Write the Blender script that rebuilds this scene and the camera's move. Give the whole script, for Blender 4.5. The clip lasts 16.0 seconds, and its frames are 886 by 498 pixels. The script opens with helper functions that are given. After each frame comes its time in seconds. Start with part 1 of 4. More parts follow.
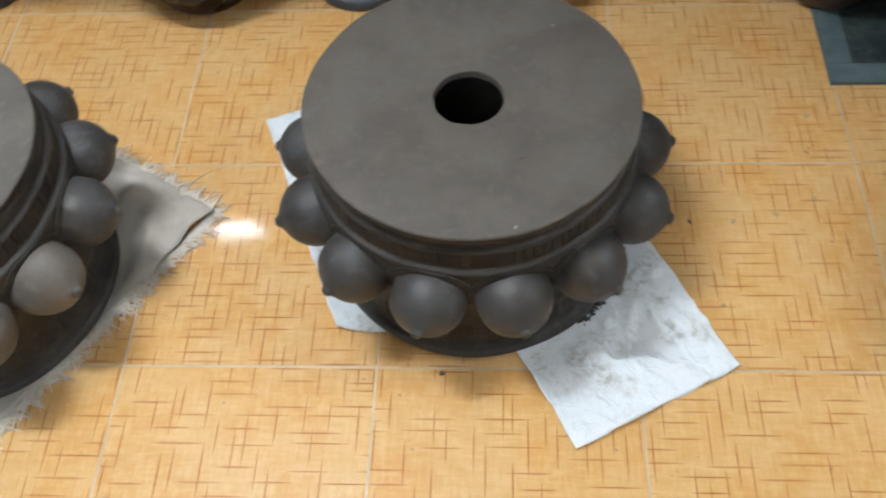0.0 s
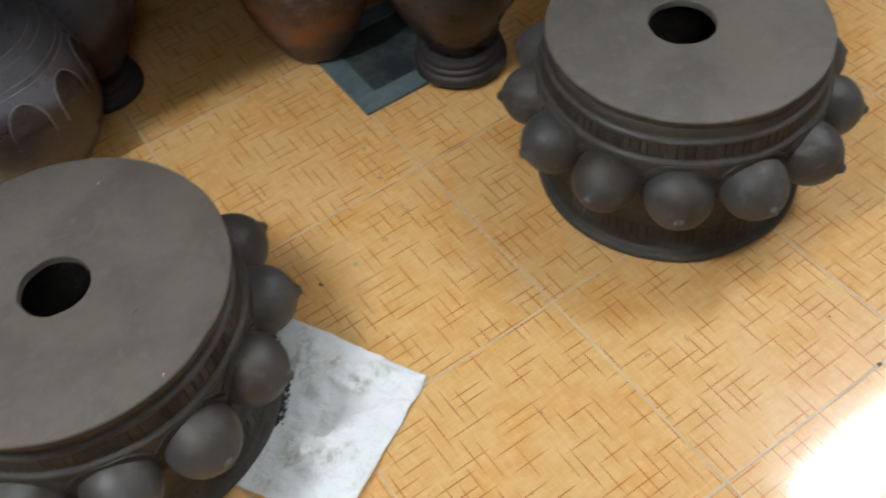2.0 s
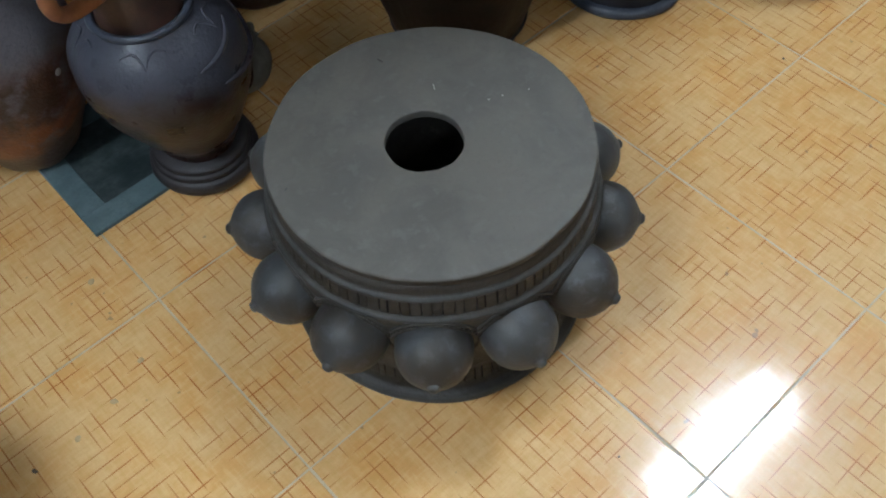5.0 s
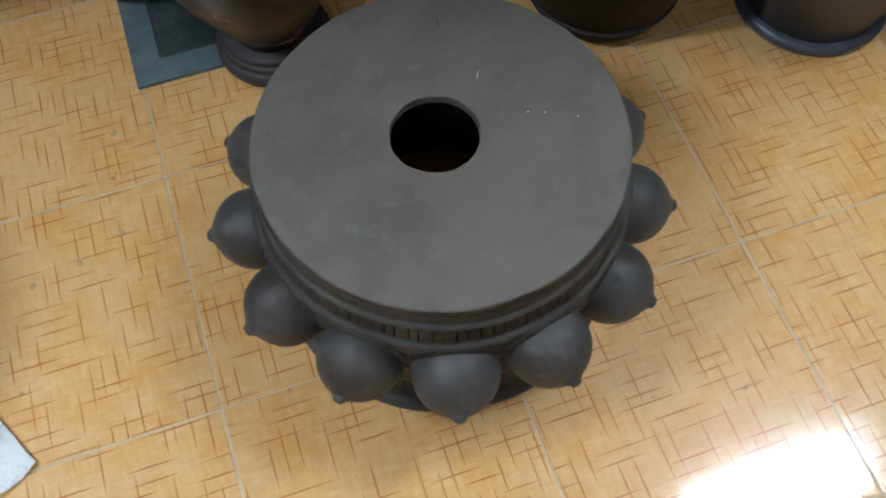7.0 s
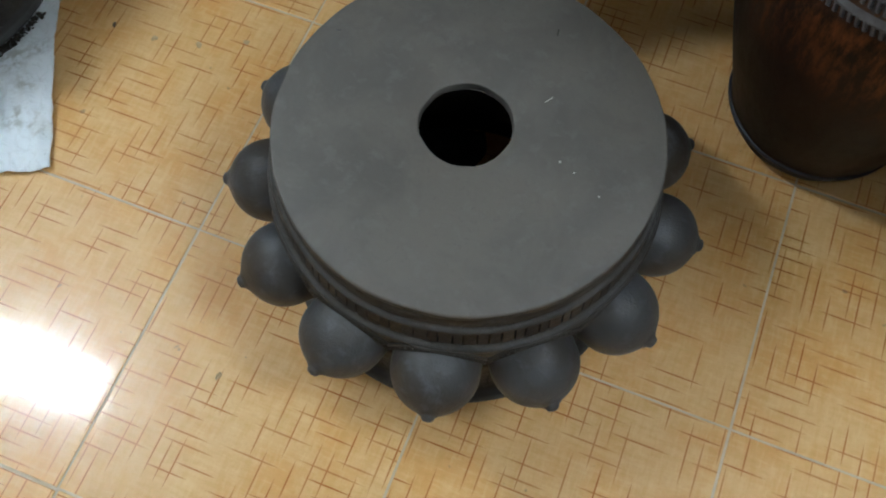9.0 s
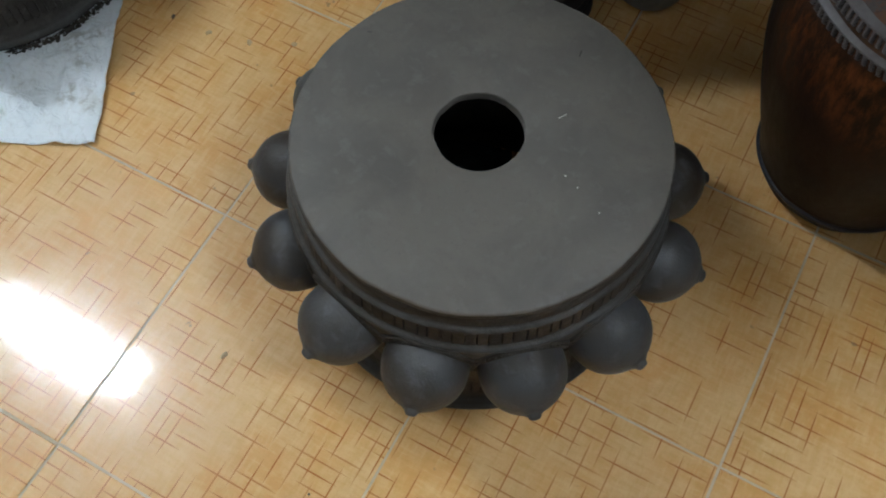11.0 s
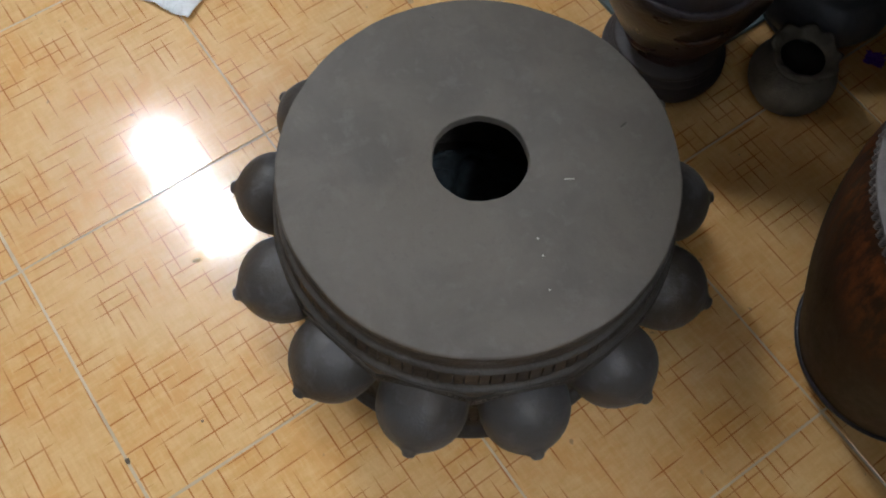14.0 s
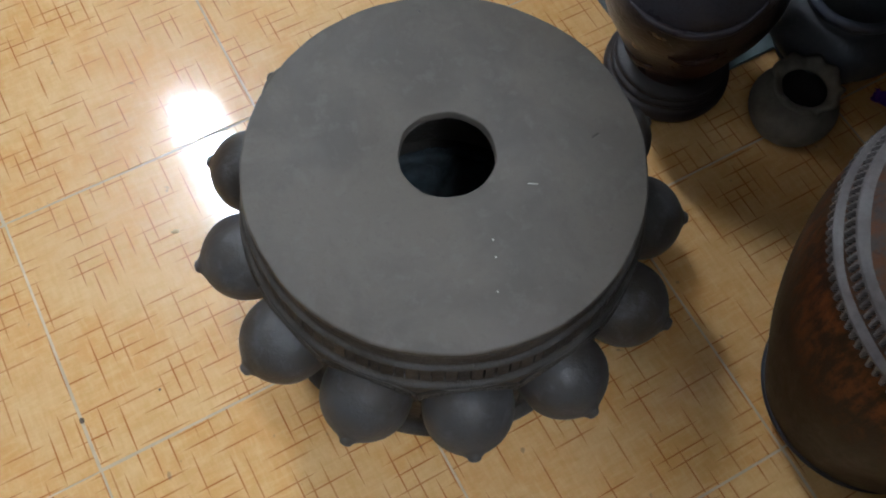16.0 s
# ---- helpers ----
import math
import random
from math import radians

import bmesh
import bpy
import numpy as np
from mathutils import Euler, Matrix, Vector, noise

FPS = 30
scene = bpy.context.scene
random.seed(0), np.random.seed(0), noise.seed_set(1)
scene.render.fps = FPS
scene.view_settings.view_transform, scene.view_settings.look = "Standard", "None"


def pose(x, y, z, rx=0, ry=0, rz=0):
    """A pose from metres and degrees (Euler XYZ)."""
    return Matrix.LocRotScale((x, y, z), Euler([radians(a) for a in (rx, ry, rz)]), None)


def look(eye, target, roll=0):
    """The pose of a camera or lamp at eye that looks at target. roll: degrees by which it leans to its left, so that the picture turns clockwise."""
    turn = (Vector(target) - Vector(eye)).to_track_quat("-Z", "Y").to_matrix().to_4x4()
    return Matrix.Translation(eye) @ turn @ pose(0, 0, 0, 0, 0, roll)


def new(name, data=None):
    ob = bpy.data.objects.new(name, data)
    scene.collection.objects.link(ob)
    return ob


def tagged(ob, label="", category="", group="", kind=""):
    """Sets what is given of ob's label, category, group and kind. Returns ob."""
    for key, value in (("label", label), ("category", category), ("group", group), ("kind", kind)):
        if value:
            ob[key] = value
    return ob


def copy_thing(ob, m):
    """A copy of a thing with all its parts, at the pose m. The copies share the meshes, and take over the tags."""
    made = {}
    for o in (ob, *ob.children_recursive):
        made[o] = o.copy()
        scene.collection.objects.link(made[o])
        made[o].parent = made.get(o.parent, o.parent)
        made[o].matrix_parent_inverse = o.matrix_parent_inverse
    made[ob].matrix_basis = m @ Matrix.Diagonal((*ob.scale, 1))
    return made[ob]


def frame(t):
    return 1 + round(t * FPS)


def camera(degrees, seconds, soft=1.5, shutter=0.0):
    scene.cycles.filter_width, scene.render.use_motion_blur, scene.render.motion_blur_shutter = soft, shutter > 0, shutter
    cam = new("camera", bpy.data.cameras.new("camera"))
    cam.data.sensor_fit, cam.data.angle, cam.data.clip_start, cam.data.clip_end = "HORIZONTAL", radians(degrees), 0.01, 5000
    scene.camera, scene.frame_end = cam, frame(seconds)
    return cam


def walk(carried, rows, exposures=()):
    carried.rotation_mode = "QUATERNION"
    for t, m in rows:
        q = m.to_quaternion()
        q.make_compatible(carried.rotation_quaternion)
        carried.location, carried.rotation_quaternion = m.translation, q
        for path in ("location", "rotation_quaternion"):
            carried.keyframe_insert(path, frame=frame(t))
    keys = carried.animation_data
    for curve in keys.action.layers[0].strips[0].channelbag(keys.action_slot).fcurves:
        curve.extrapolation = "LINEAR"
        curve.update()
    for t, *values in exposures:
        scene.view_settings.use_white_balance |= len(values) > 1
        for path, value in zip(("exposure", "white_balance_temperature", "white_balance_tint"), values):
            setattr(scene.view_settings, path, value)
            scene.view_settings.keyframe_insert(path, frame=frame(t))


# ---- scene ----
cam = camera(50.8, 16.0, 1.9, 0.4)
PATH = [
    (0, (-0.608, -0.638, 1.293), (-0.734, 0.465, -0.371), -5.3),
    (0.5, (-0.577, -0.692, 1.28), (-0.548, 0.483, -0.337), -6.6),
    (1, (-0.606, -0.702, 1.304), (-0.358, 0.467, -0.3), -7.4),
    (1.5, (-0.608, -0.693, 1.303), (-0.151, 0.437, -0.283), -7.1),
    (2, (-0.576, -0.689, 1.303), (0.021, 0.393, -0.269), -7.3),
    (2.5, (-0.535, -0.691, 1.299), (0.178, 0.324, -0.269), -7.3),
    (3, (-0.467, -0.673, 1.298), (0.323, 0.261, -0.284), -6.5),
    (3.5, (-0.346, -0.652, 1.308), (0.435, 0.272, -0.285), -5.7),
    (4, (-0.271, -0.639, 1.304), (0.493, 0.301, -0.288), -4.6),
    (4.5, (-0.216, -0.594, 1.291), (0.54, 0.316, -0.322), -4.5),
    (4.7, (-0.205, -0.566, 1.286), (0.558, 0.323, -0.334), -3.9),
    (6.8, (0.153, -0.48, 1.25), (0.452, 0.385, -0.528), -1.4),
    (7, (0.166, -0.478, 1.244), (0.457, 0.398, -0.531), -0.7),
    (7.5, (0.271, -0.421, 1.23), (0.461, 0.428, -0.57), 0.8),
    (8, (0.321, -0.404, 1.234), (0.368, 0.426, -0.585), 2.8),
    (8.5, (0.425, -0.405, 1.223), (0.317, 0.371, -0.617), 5.1),
    (9, (0.522, -0.41, 1.245), (0.258, 0.346, -0.588), 2.3),
    (9.5, (0.566, -0.408, 1.248), (0.228, 0.355, -0.57), -0.1),
    (9.7, (0.574, -0.414, 1.248), (0.222, 0.353, -0.566), -0.9),
    (11.8, (0.696, -0.434, 1.254), (0.159, 0.373, -0.496), 2.8),
    (12, (0.726, -0.435, 1.249), (0.144, 0.377, -0.483), 2.9),
    (12.5, (0.703, -0.366, 1.25), (0.128, 0.368, -0.519), 1.3),
    (13, (0.694, -0.31, 1.238), (0.115, 0.346, -0.56), 1.8),
    (13.5, (0.735, -0.26, 1.239), (0.112, 0.303, -0.576), 3.3),
    (14, (0.743, -0.22, 1.236), (0.104, 0.274, -0.593), 3.0),
    (14.5, (0.75, -0.19, 1.233), (0.101, 0.264, -0.603), 2.8),
    (15, (0.759, -0.174, 1.232), (0.1, 0.261, -0.605), 2.5),
    (15.5, (0.776, -0.163, 1.232), (0.105, 0.265, -0.603), 3.1),
    (16, (0.801, -0.148, 1.23), (0.106, 0.281, -0.596), 3.3),
]
EXPOSURES = [
    (0.0, 0.27, 6200, 11), (1.5, 0.23, 6280, 11), (2.5, 0.18, 6600, 12), (4.0, 0.08, 5700, 6), (4.7, 0.06, 5550, 5), (7.0, 0.1, 5780, 9), (8.0, 0.18, 5550, 7), (8.5, -0.1, 5730, 6), (9.0, -0.12, 5750, 5),
    (12.0, -0.31, 6030, 10), (13.5, -0.18, 6280, 14), (14.5, -0.1, 6150, 14), (16.0, -0.03, 5850, 12),
]
walk(cam, [(t, look(eye, target, roll)) for t, eye, target, roll in PATH], EXPOSURES)

# ---- world: overcast sky outside a closed showroom that its ceiling lights fill ----
world = bpy.data.worlds.new("world")
scene.world = world
world.use_nodes = True
sky = world.node_tree.nodes.new("ShaderNodeTexSky")
sky.sky_type = "NISHITA"
sky.sun_disc = False
sky.sun_elevation, sky.sun_rotation = radians(50), radians(0)
world.node_tree.links.new(sky.outputs[0], world.node_tree.nodes["Background"].inputs[0])
world.node_tree.nodes["Background"].inputs[1].default_value = 0.12

# the last two strengths belong to added fill lamps
LAMP_WEST, LAMP_EAST, LAMP_SMALL, FILL_SW, FILL_SE = 111.0, 74.0, 32.0, 28.0, 8.0

# ---- small helpers ----


def node(nt, kind, **props):
    n = nt.nodes.new(kind)
    for key, value in props.items():
        if key == "operation":
            n.operation = value
        elif key == "noise_dimensions":
            n.noise_dimensions = value
        elif key == "feature":
            n.feature = value
        elif key == "blend_type":
            n.blend_type = value
    return n


def math_node(nt, op, a, b=None, c=None):
    n = node(nt, "ShaderNodeMath", operation=op)
    for i, v in enumerate((a, b, c)):
        if v is None:
            continue
        if isinstance(v, (int, float)):
            n.inputs[i].default_value = v
        else:
            nt.links.new(v, n.inputs[i])
    return n.outputs[0]


def mix_rgb(nt, fac, a, b, blend="MIX"):
    n = nt.nodes.new("ShaderNodeMix")
    n.data_type = "RGBA"
    n.blend_type = blend
    for i, v in ((0, fac), (6, a), (7, b)):
        if isinstance(v, (int, float)):
            n.inputs[i].default_value = v
        elif isinstance(v, tuple):
            n.inputs[i].default_value = (*v, 1)
        else:
            nt.links.new(v, n.inputs[i])
    return n.outputs[2]


def noise_tex(nt, vec, scale, detail=4.0, rough=0.55, distort=0.0):
    n = nt.nodes.new("ShaderNodeTexNoise")
    n.inputs["Scale"].default_value = scale
    n.inputs["Detail"].default_value = detail
    n.inputs["Roughness"].default_value = rough
    n.inputs["Distortion"].default_value = distort
    if vec is not None:
        nt.links.new(vec, n.inputs["Vector"])
    return n.outputs[0]


def ramp(nt, fac, lo, hi):
    n = nt.nodes.new("ShaderNodeMapRange")
    n.interpolation_type = "SMOOTHSTEP"
    nt.links.new(fac, n.inputs[0])
    n.inputs[1].default_value, n.inputs[2].default_value = lo, hi
    return n.outputs[0]


def bump(nt, height, strength, distance):
    n = nt.nodes.new("ShaderNodeBump")
    n.inputs["Strength"].default_value = strength
    n.inputs["Distance"].default_value = distance
    nt.links.new(height, n.inputs["Height"])
    return n.outputs[0]


def material(name):
    m = bpy.data.materials.new(name)
    m.use_nodes = True
    nt = m.node_tree
    return m, nt, nt.nodes["Principled BSDF"]


def coords(nt):
    """Object coordinates, shifted by the object's own random number."""
    tc = nt.nodes.new("ShaderNodeTexCoord")
    info = nt.nodes.new("ShaderNodeObjectInfo")
    add = nt.nodes.new("ShaderNodeVectorMath")
    add.operation = "ADD"
    comb = nt.nodes.new("ShaderNodeCombineXYZ")
    k = math_node(nt, "MULTIPLY", info.outputs["Random"], 37.0)
    for i in range(3):
        nt.links.new(k, comb.inputs[i])
    nt.links.new(tc.outputs["Object"], add.inputs[0])
    nt.links.new(comb.outputs[0], add.inputs[1])
    return add.outputs[0], tc.outputs["Object"], info.outputs["Random"]


# ---- materials ----


def strokes(nt, x, y, rnd, length, pitch, seed, thick):
    """Short tapered printed strokes along x, in rows `pitch` apart."""
    b = math_node(nt, "DIVIDE", y, pitch)
    row = math_node(nt, "FLOOR", b)
    wr = node(nt, "ShaderNodeTexWhiteNoise", noise_dimensions="2D")
    cr = nt.nodes.new("ShaderNodeCombineXYZ")
    nt.links.new(math_node(nt, "ADD", row, seed), cr.inputs[0])
    nt.links.new(math_node(nt, "MULTIPLY", rnd, 91.0), cr.inputs[1])
    nt.links.new(cr.outputs[0], wr.inputs["Vector"])
    a = math_node(nt, "ADD", math_node(nt, "DIVIDE", x, length), math_node(nt, "MULTIPLY", wr.outputs["Value"], 9.0))
    col = math_node(nt, "FLOOR", a)
    fu = math_node(nt, "SUBTRACT", math_node(nt, "FRACT", a), 0.5)
    fv = math_node(nt, "FRACT", b)
    wn = node(nt, "ShaderNodeTexWhiteNoise", noise_dimensions="3D")
    cc = nt.nodes.new("ShaderNodeCombineXYZ")
    nt.links.new(col, cc.inputs[0])
    nt.links.new(math_node(nt, "ADD", row, seed), cc.inputs[1])
    nt.links.new(math_node(nt, "MULTIPLY", rnd, 53.0), cc.inputs[2])
    nt.links.new(cc.outputs[0], wn.inputs["Vector"])
    sp = nt.nodes.new("ShaderNodeSeparateColor")
    nt.links.new(wn.outputs["Color"], sp.inputs[0])
    r, g, bl = sp.outputs
    half = math_node(nt, "MULTIPLY_ADD", g, 0.2, 0.29)
    u = math_node(nt, "DIVIDE", math_node(nt, "ABSOLUTE", fu), half)
    taper = math_node(nt, "MAXIMUM", math_node(nt, "SUBTRACT", 1.0, math_node(nt, "POWER", u, 2.6)), 0.0)
    v0 = math_node(nt, "MULTIPLY_ADD", r, 0.6, 0.2)
    d = math_node(nt, "ABSOLUTE", math_node(nt, "SUBTRACT", fv, v0))
    w = math_node(nt, "MULTIPLY", taper, thick)
    m = nt.nodes.new("ShaderNodeMapRange")
    nt.links.new(math_node(nt, "SUBTRACT", w, d), m.inputs[0])
    m.inputs[1].default_value, m.inputs[2].default_value = -0.012, 0.018
    here = math_node(nt, "GREATER_THAN", wn.outputs["Value"], 0.30)
    depth = math_node(nt, "MULTIPLY", math_node(nt, "MULTIPLY_ADD", bl, 0.35, 0.65), math_node(nt, "POWER", taper, 0.35))
    return math_node(nt, "MULTIPLY", math_node(nt, "MULTIPLY", m.outputs[0], here), depth)


def make_tile_material():
    m, nt, bs = material("glazed_tile")
    vec, obj, rnd = coords(nt)
    sep = nt.nodes.new("ShaderNodeSeparateXYZ")
    nt.links.new(obj, sep.inputs[0])
    x, y = sep.outputs[0], sep.outputs[1]
    h1 = strokes(nt, x, y, rnd, 0.108, 0.0205, 3.0, 0.055)
    h2 = strokes(nt, y, x, rnd, 0.108, 0.0205, 41.0, 0.055)
    big = noise_tex(nt, vec, 9.0, 3.0)
    mid = noise_tex(nt, vec, 34.0, 4.0)
    fine = noise_tex(nt, vec, 260.0, 3.0)
    base = mix_rgb(nt, ramp(nt, big, 0.35, 0.68), (0.72, 0.453, 0.190), (0.69, 0.374, 0.120))
    base = mix_rgb(nt, math_node(nt, "MULTIPLY", ramp(nt, mid, 0.42, 0.75), 0.45), base, (0.78, 0.545, 0.26))
    base = mix_rgb(nt, math_node(nt, "MULTIPLY", ramp(nt, fine, 0.35, 0.8), 0.18), base, (0.52, 0.28, 0.070))
    # fine woven print: pale dashes both ways
    for sx, sy in ((26.0, 150.0), (150.0, 26.0)):
        weft = nt.nodes.new("ShaderNodeMapping")
        weft.inputs["Scale"].default_value = (sx, sy, 1.0)
        nt.links.new(vec, weft.inputs["Vector"])
        dash = noise_tex(nt, weft.outputs[0], 1.0, 2.0)
        base = mix_rgb(nt, math_node(nt, "MULTIPLY", ramp(nt, dash, 0.52, 0.68), 0.24), base, (0.80, 0.575, 0.27))
        base = mix_rgb(nt, math_node(nt, "MULTIPLY", ramp(nt, dash, 0.47, 0.34), 0.22), base, (0.60, 0.345, 0.085))
    base = mix_rgb(nt, math_node(nt, "MULTIPLY", math_node(nt, "MAXIMUM", h1, h2), 0.95), base, (0.41, 0.118, 0.007))
    grime = noise_tex(nt, vec, 46.0, 2.0)
    spots = ramp(nt, grime, 0.725, 0.78)
    base = mix_rgb(nt, math_node(nt, "MULTIPLY", spots, 0.5), base, (0.16, 0.12, 0.08))
    nt.links.new(base, bs.inputs["Base Color"])
    smear = noise_tex(nt, vec, 14.0, 5.0, 0.6, 0.6)
    rough = nt.nodes.new("ShaderNodeMapRange")
    nt.links.new(smear, rough.inputs[0])
    rough.inputs[1].default_value, rough.inputs[2].default_value = 0.3, 0.75
    rough.inputs[3].default_value, rough.inputs[4].default_value = 0.07, 0.13
    nt.links.new(rough.outputs[0], bs.inputs["Coat Roughness"])
    bs.inputs["Coat Weight"].default_value = 1.0
    bs.inputs["Roughness"].default_value = 0.34
    bs.inputs["Specular IOR Level"].default_value = 0.28
    wavy_glaze = bump(nt, noise_tex(nt, vec, 22.0, 2.0), 0.08, 0.004)
    nt.links.new(wavy_glaze, bs.inputs["Normal"])
    nt.links.new(wavy_glaze, bs.inputs["Coat Normal"])
    return m


def make_plain(name, c1, c2, rough, scale, bump_scale=180.0, bump_strength=0.2, metal=0.0, spec=0.5):
    m, nt, bs = material(name)
    vec, obj, rnd = coords(nt)
    a = noise_tex(nt, vec, scale, 5.0, 0.6)
    b = noise_tex(nt, vec, scale * 7.0, 3.0)
    col = mix_rgb(nt, ramp(nt, a, 0.35, 0.7), c1, c2)
    col = mix_rgb(nt, math_node(nt, "MULTIPLY", ramp(nt, b, 0.4, 0.75), 0.3), col, tuple(0.6 * v for v in c1))
    nt.links.new(col, bs.inputs["Base Color"])
    rr = nt.nodes.new("ShaderNodeMapRange")
    nt.links.new(a, rr.inputs[0])
    rr.inputs[3].default_value, rr.inputs[4].default_value = rough * 0.8, min(1.0, rough * 1.25)
    nt.links.new(rr.outputs[0], bs.inputs["Roughness"])
    bs.inputs["Metallic"].default_value = metal
    bs.inputs["Specular IOR Level"].default_value = spec
    nt.links.new(bump(nt, noise_tex(nt, vec, bump_scale, 4.0), bump_strength, 0.002), bs.inputs["Normal"])
    return m


def make_worn_clay(name, main, dark, pale, rough, relief):
    """Smoke-fired clay: cloudy patches, darker blotches, rubbed pale flecks and fine hand-smoothed relief."""
    m, nt, bs = material(name)
    vec, obj, rnd = coords(nt)
    cloud = noise_tex(nt, vec, 9.0, 4.0, 0.6, 0.5)
    blot = noise_tex(nt, vec, 38.0, 5.0, 0.65, 0.3)
    fleck = noise_tex(nt, vec, 130.0, 3.0, 0.6)
    grain = noise_tex(nt, vec, 420.0, 2.0)
    col = mix_rgb(nt, ramp(nt, cloud, 0.36, 0.66), main, dark)
    col = mix_rgb(nt, math_node(nt, "MULTIPLY", ramp(nt, blot, 0.50, 0.70), 0.65), col, pale)
    col = mix_rgb(nt, math_node(nt, "MULTIPLY", ramp(nt, fleck, 0.55, 0.75), 0.45), col, dark)
    nt.links.new(col, bs.inputs["Base Color"])
    rr = nt.nodes.new("ShaderNodeMapRange")
    nt.links.new(blot, rr.inputs[0])
    rr.inputs[1].default_value, rr.inputs[2].default_value = 0.3, 0.7
    rr.inputs[3].default_value, rr.inputs[4].default_value = rough * 0.82, min(1.0, rough * 1.3)
    nt.links.new(rr.outputs[0], bs.inputs["Roughness"])
    bs.inputs["Specular IOR Level"].default_value = 0.42
    h = math_node(nt, "ADD", math_node(nt, "MULTIPLY", blot, 0.8), math_node(nt, "ADD", math_node(nt, "MULTIPLY", fleck, 0.35), math_node(nt, "MULTIPLY", grain, 0.12)))
    nt.links.new(bump(nt, h, relief, 0.004), bs.inputs["Normal"])
    return m


def make_fired(name, dark, brown, orange, rough, height, gloss=0.24, mottle=1.0, base=None, relief=0.5):
    """Wood-fired pottery: smoky grey shoulders over brown and orange, scorched patches."""
    m, nt, bs = material(name)
    vec, obj, rnd = coords(nt)
    sep = nt.nodes.new("ShaderNodeSeparateXYZ")
    nt.links.new(obj, sep.inputs[0])
    big = noise_tex(nt, vec, 7.0, 4.0, 0.6, 0.4)
    mid = noise_tex(nt, vec, 22.0, 5.0, 0.65)
    fine = noise_tex(nt, vec, 170.0, 3.0)
    col = mix_rgb(nt, ramp(nt, big, 0.38, 0.62), brown, orange)
    col = mix_rgb(nt, math_node(nt, "MULTIPLY", ramp(nt, mid, 0.47, 0.68), mottle), col, dark)
    # smoke-grey glaze sits on the upper part, uneven edge, paled partly as painted light
    edge = math_node(nt, "ADD", sep.outputs[2], math_node(nt, "MULTIPLY", math_node(nt, "SUBTRACT", big, 0.5), 0.22))
    if base:
        # below the flame belt the clay stayed a dull brown
        low, colour = base
        col = mix_rgb(nt, ramp(nt, edge, low - 0.03, low + 0.03), colour, col)
    col = mix_rgb(nt, ramp(nt, edge, height - 0.03, height + 0.05), col, dark)
    col = mix_rgb(nt, math_node(nt, "MULTIPLY", ramp(nt, fine, 0.45, 0.8), 0.35), col, tuple(0.4 * v for v in dark))
    nt.links.new(col, bs.inputs["Base Color"])
    rr = nt.nodes.new("ShaderNodeMapRange")
    nt.links.new(mid, rr.inputs[0])
    rr.inputs[3].default_value, rr.inputs[4].default_value = rough * 0.75, rough * 1.35
    nt.links.new(rr.outputs[0], bs.inputs["Roughness"])
    hb = math_node(nt, "ADD", math_node(nt, "MULTIPLY", mid, 0.7), math_node(nt, "MULTIPLY", fine, 0.3))
    bs.inputs["Specular IOR Level"].default_value = gloss
    nt.links.new(bump(nt, hb, relief, 0.007), bs.inputs["Normal"])
    return m


def make_scorched():
    """Nearly black-brown fired clay with a rusty orange flame belt and vertical drag marks."""
    m, nt, bs = material("tall_jar_glaze")
    vec, obj, rnd = coords(nt)
    sep = nt.nodes.new("ShaderNodeSeparateXYZ")
    nt.links.new(obj, sep.inputs[0])
    mapped = nt.nodes.new("ShaderNodeMapping")
    mapped.inputs["Scale"].default_value = (1.0, 1.0, 0.3)
    nt.links.new(vec, mapped.inputs["Vector"])
    big = noise_tex(nt, vec, 6.0, 4.0, 0.6, 0.5)
    drag = noise_tex(nt, mapped.outputs[0], 70.0, 5.0, 0.7)
    fine = noise_tex(nt, vec, 190.0, 3.0)
    zz = math_node(nt, "ADD", sep.outputs[2], math_node(nt, "MULTIPLY", math_node(nt, "SUBTRACT", big, 0.5), 0.20))
    belt = math_node(nt, "MULTIPLY", ramp(nt, zz, 0.30, 0.42), math_node(nt, "SUBTRACT", 1.0, ramp(nt, zz, 0.42, 0.46)))
    col = mix_rgb(nt, ramp(nt, big, 0.4, 0.65), (0.010, 0.0065, 0.0045), (0.019, 0.010, 0.006))
    col = mix_rgb(nt, math_node(nt, "MULTIPLY", belt, ramp(nt, drag, 0.38, 0.68)), col, (0.130, 0.043, 0.014))
    col = mix_rgb(nt, ramp(nt, zz, 0.43, 0.48), col, mix_rgb(nt, ramp(nt, drag, 0.40, 0.62), (0.105, 0.050, 0.026), (0.070, 0.058, 0.055)))
    col = mix_rgb(nt, math_node(nt, "MULTIPLY", ramp(nt, fine, 0.5, 0.8), 0.4), col, (0.012, 0.009, 0.008))
    nt.links.new(col, bs.inputs["Base Color"])
    rr = nt.nodes.new("ShaderNodeMapRange")
    nt.links.new(drag, rr.inputs[0])
    rr.inputs[3].default_value, rr.inputs[4].default_value = 0.36, 0.62
    nt.links.new(rr.outputs[0], bs.inputs["Roughness"])
    bs.inputs["Specular IOR Level"].default_value = 0.1
    nt.links.new(bump(nt, drag, 0.25, 0.003), bs.inputs["Normal"])
    return m


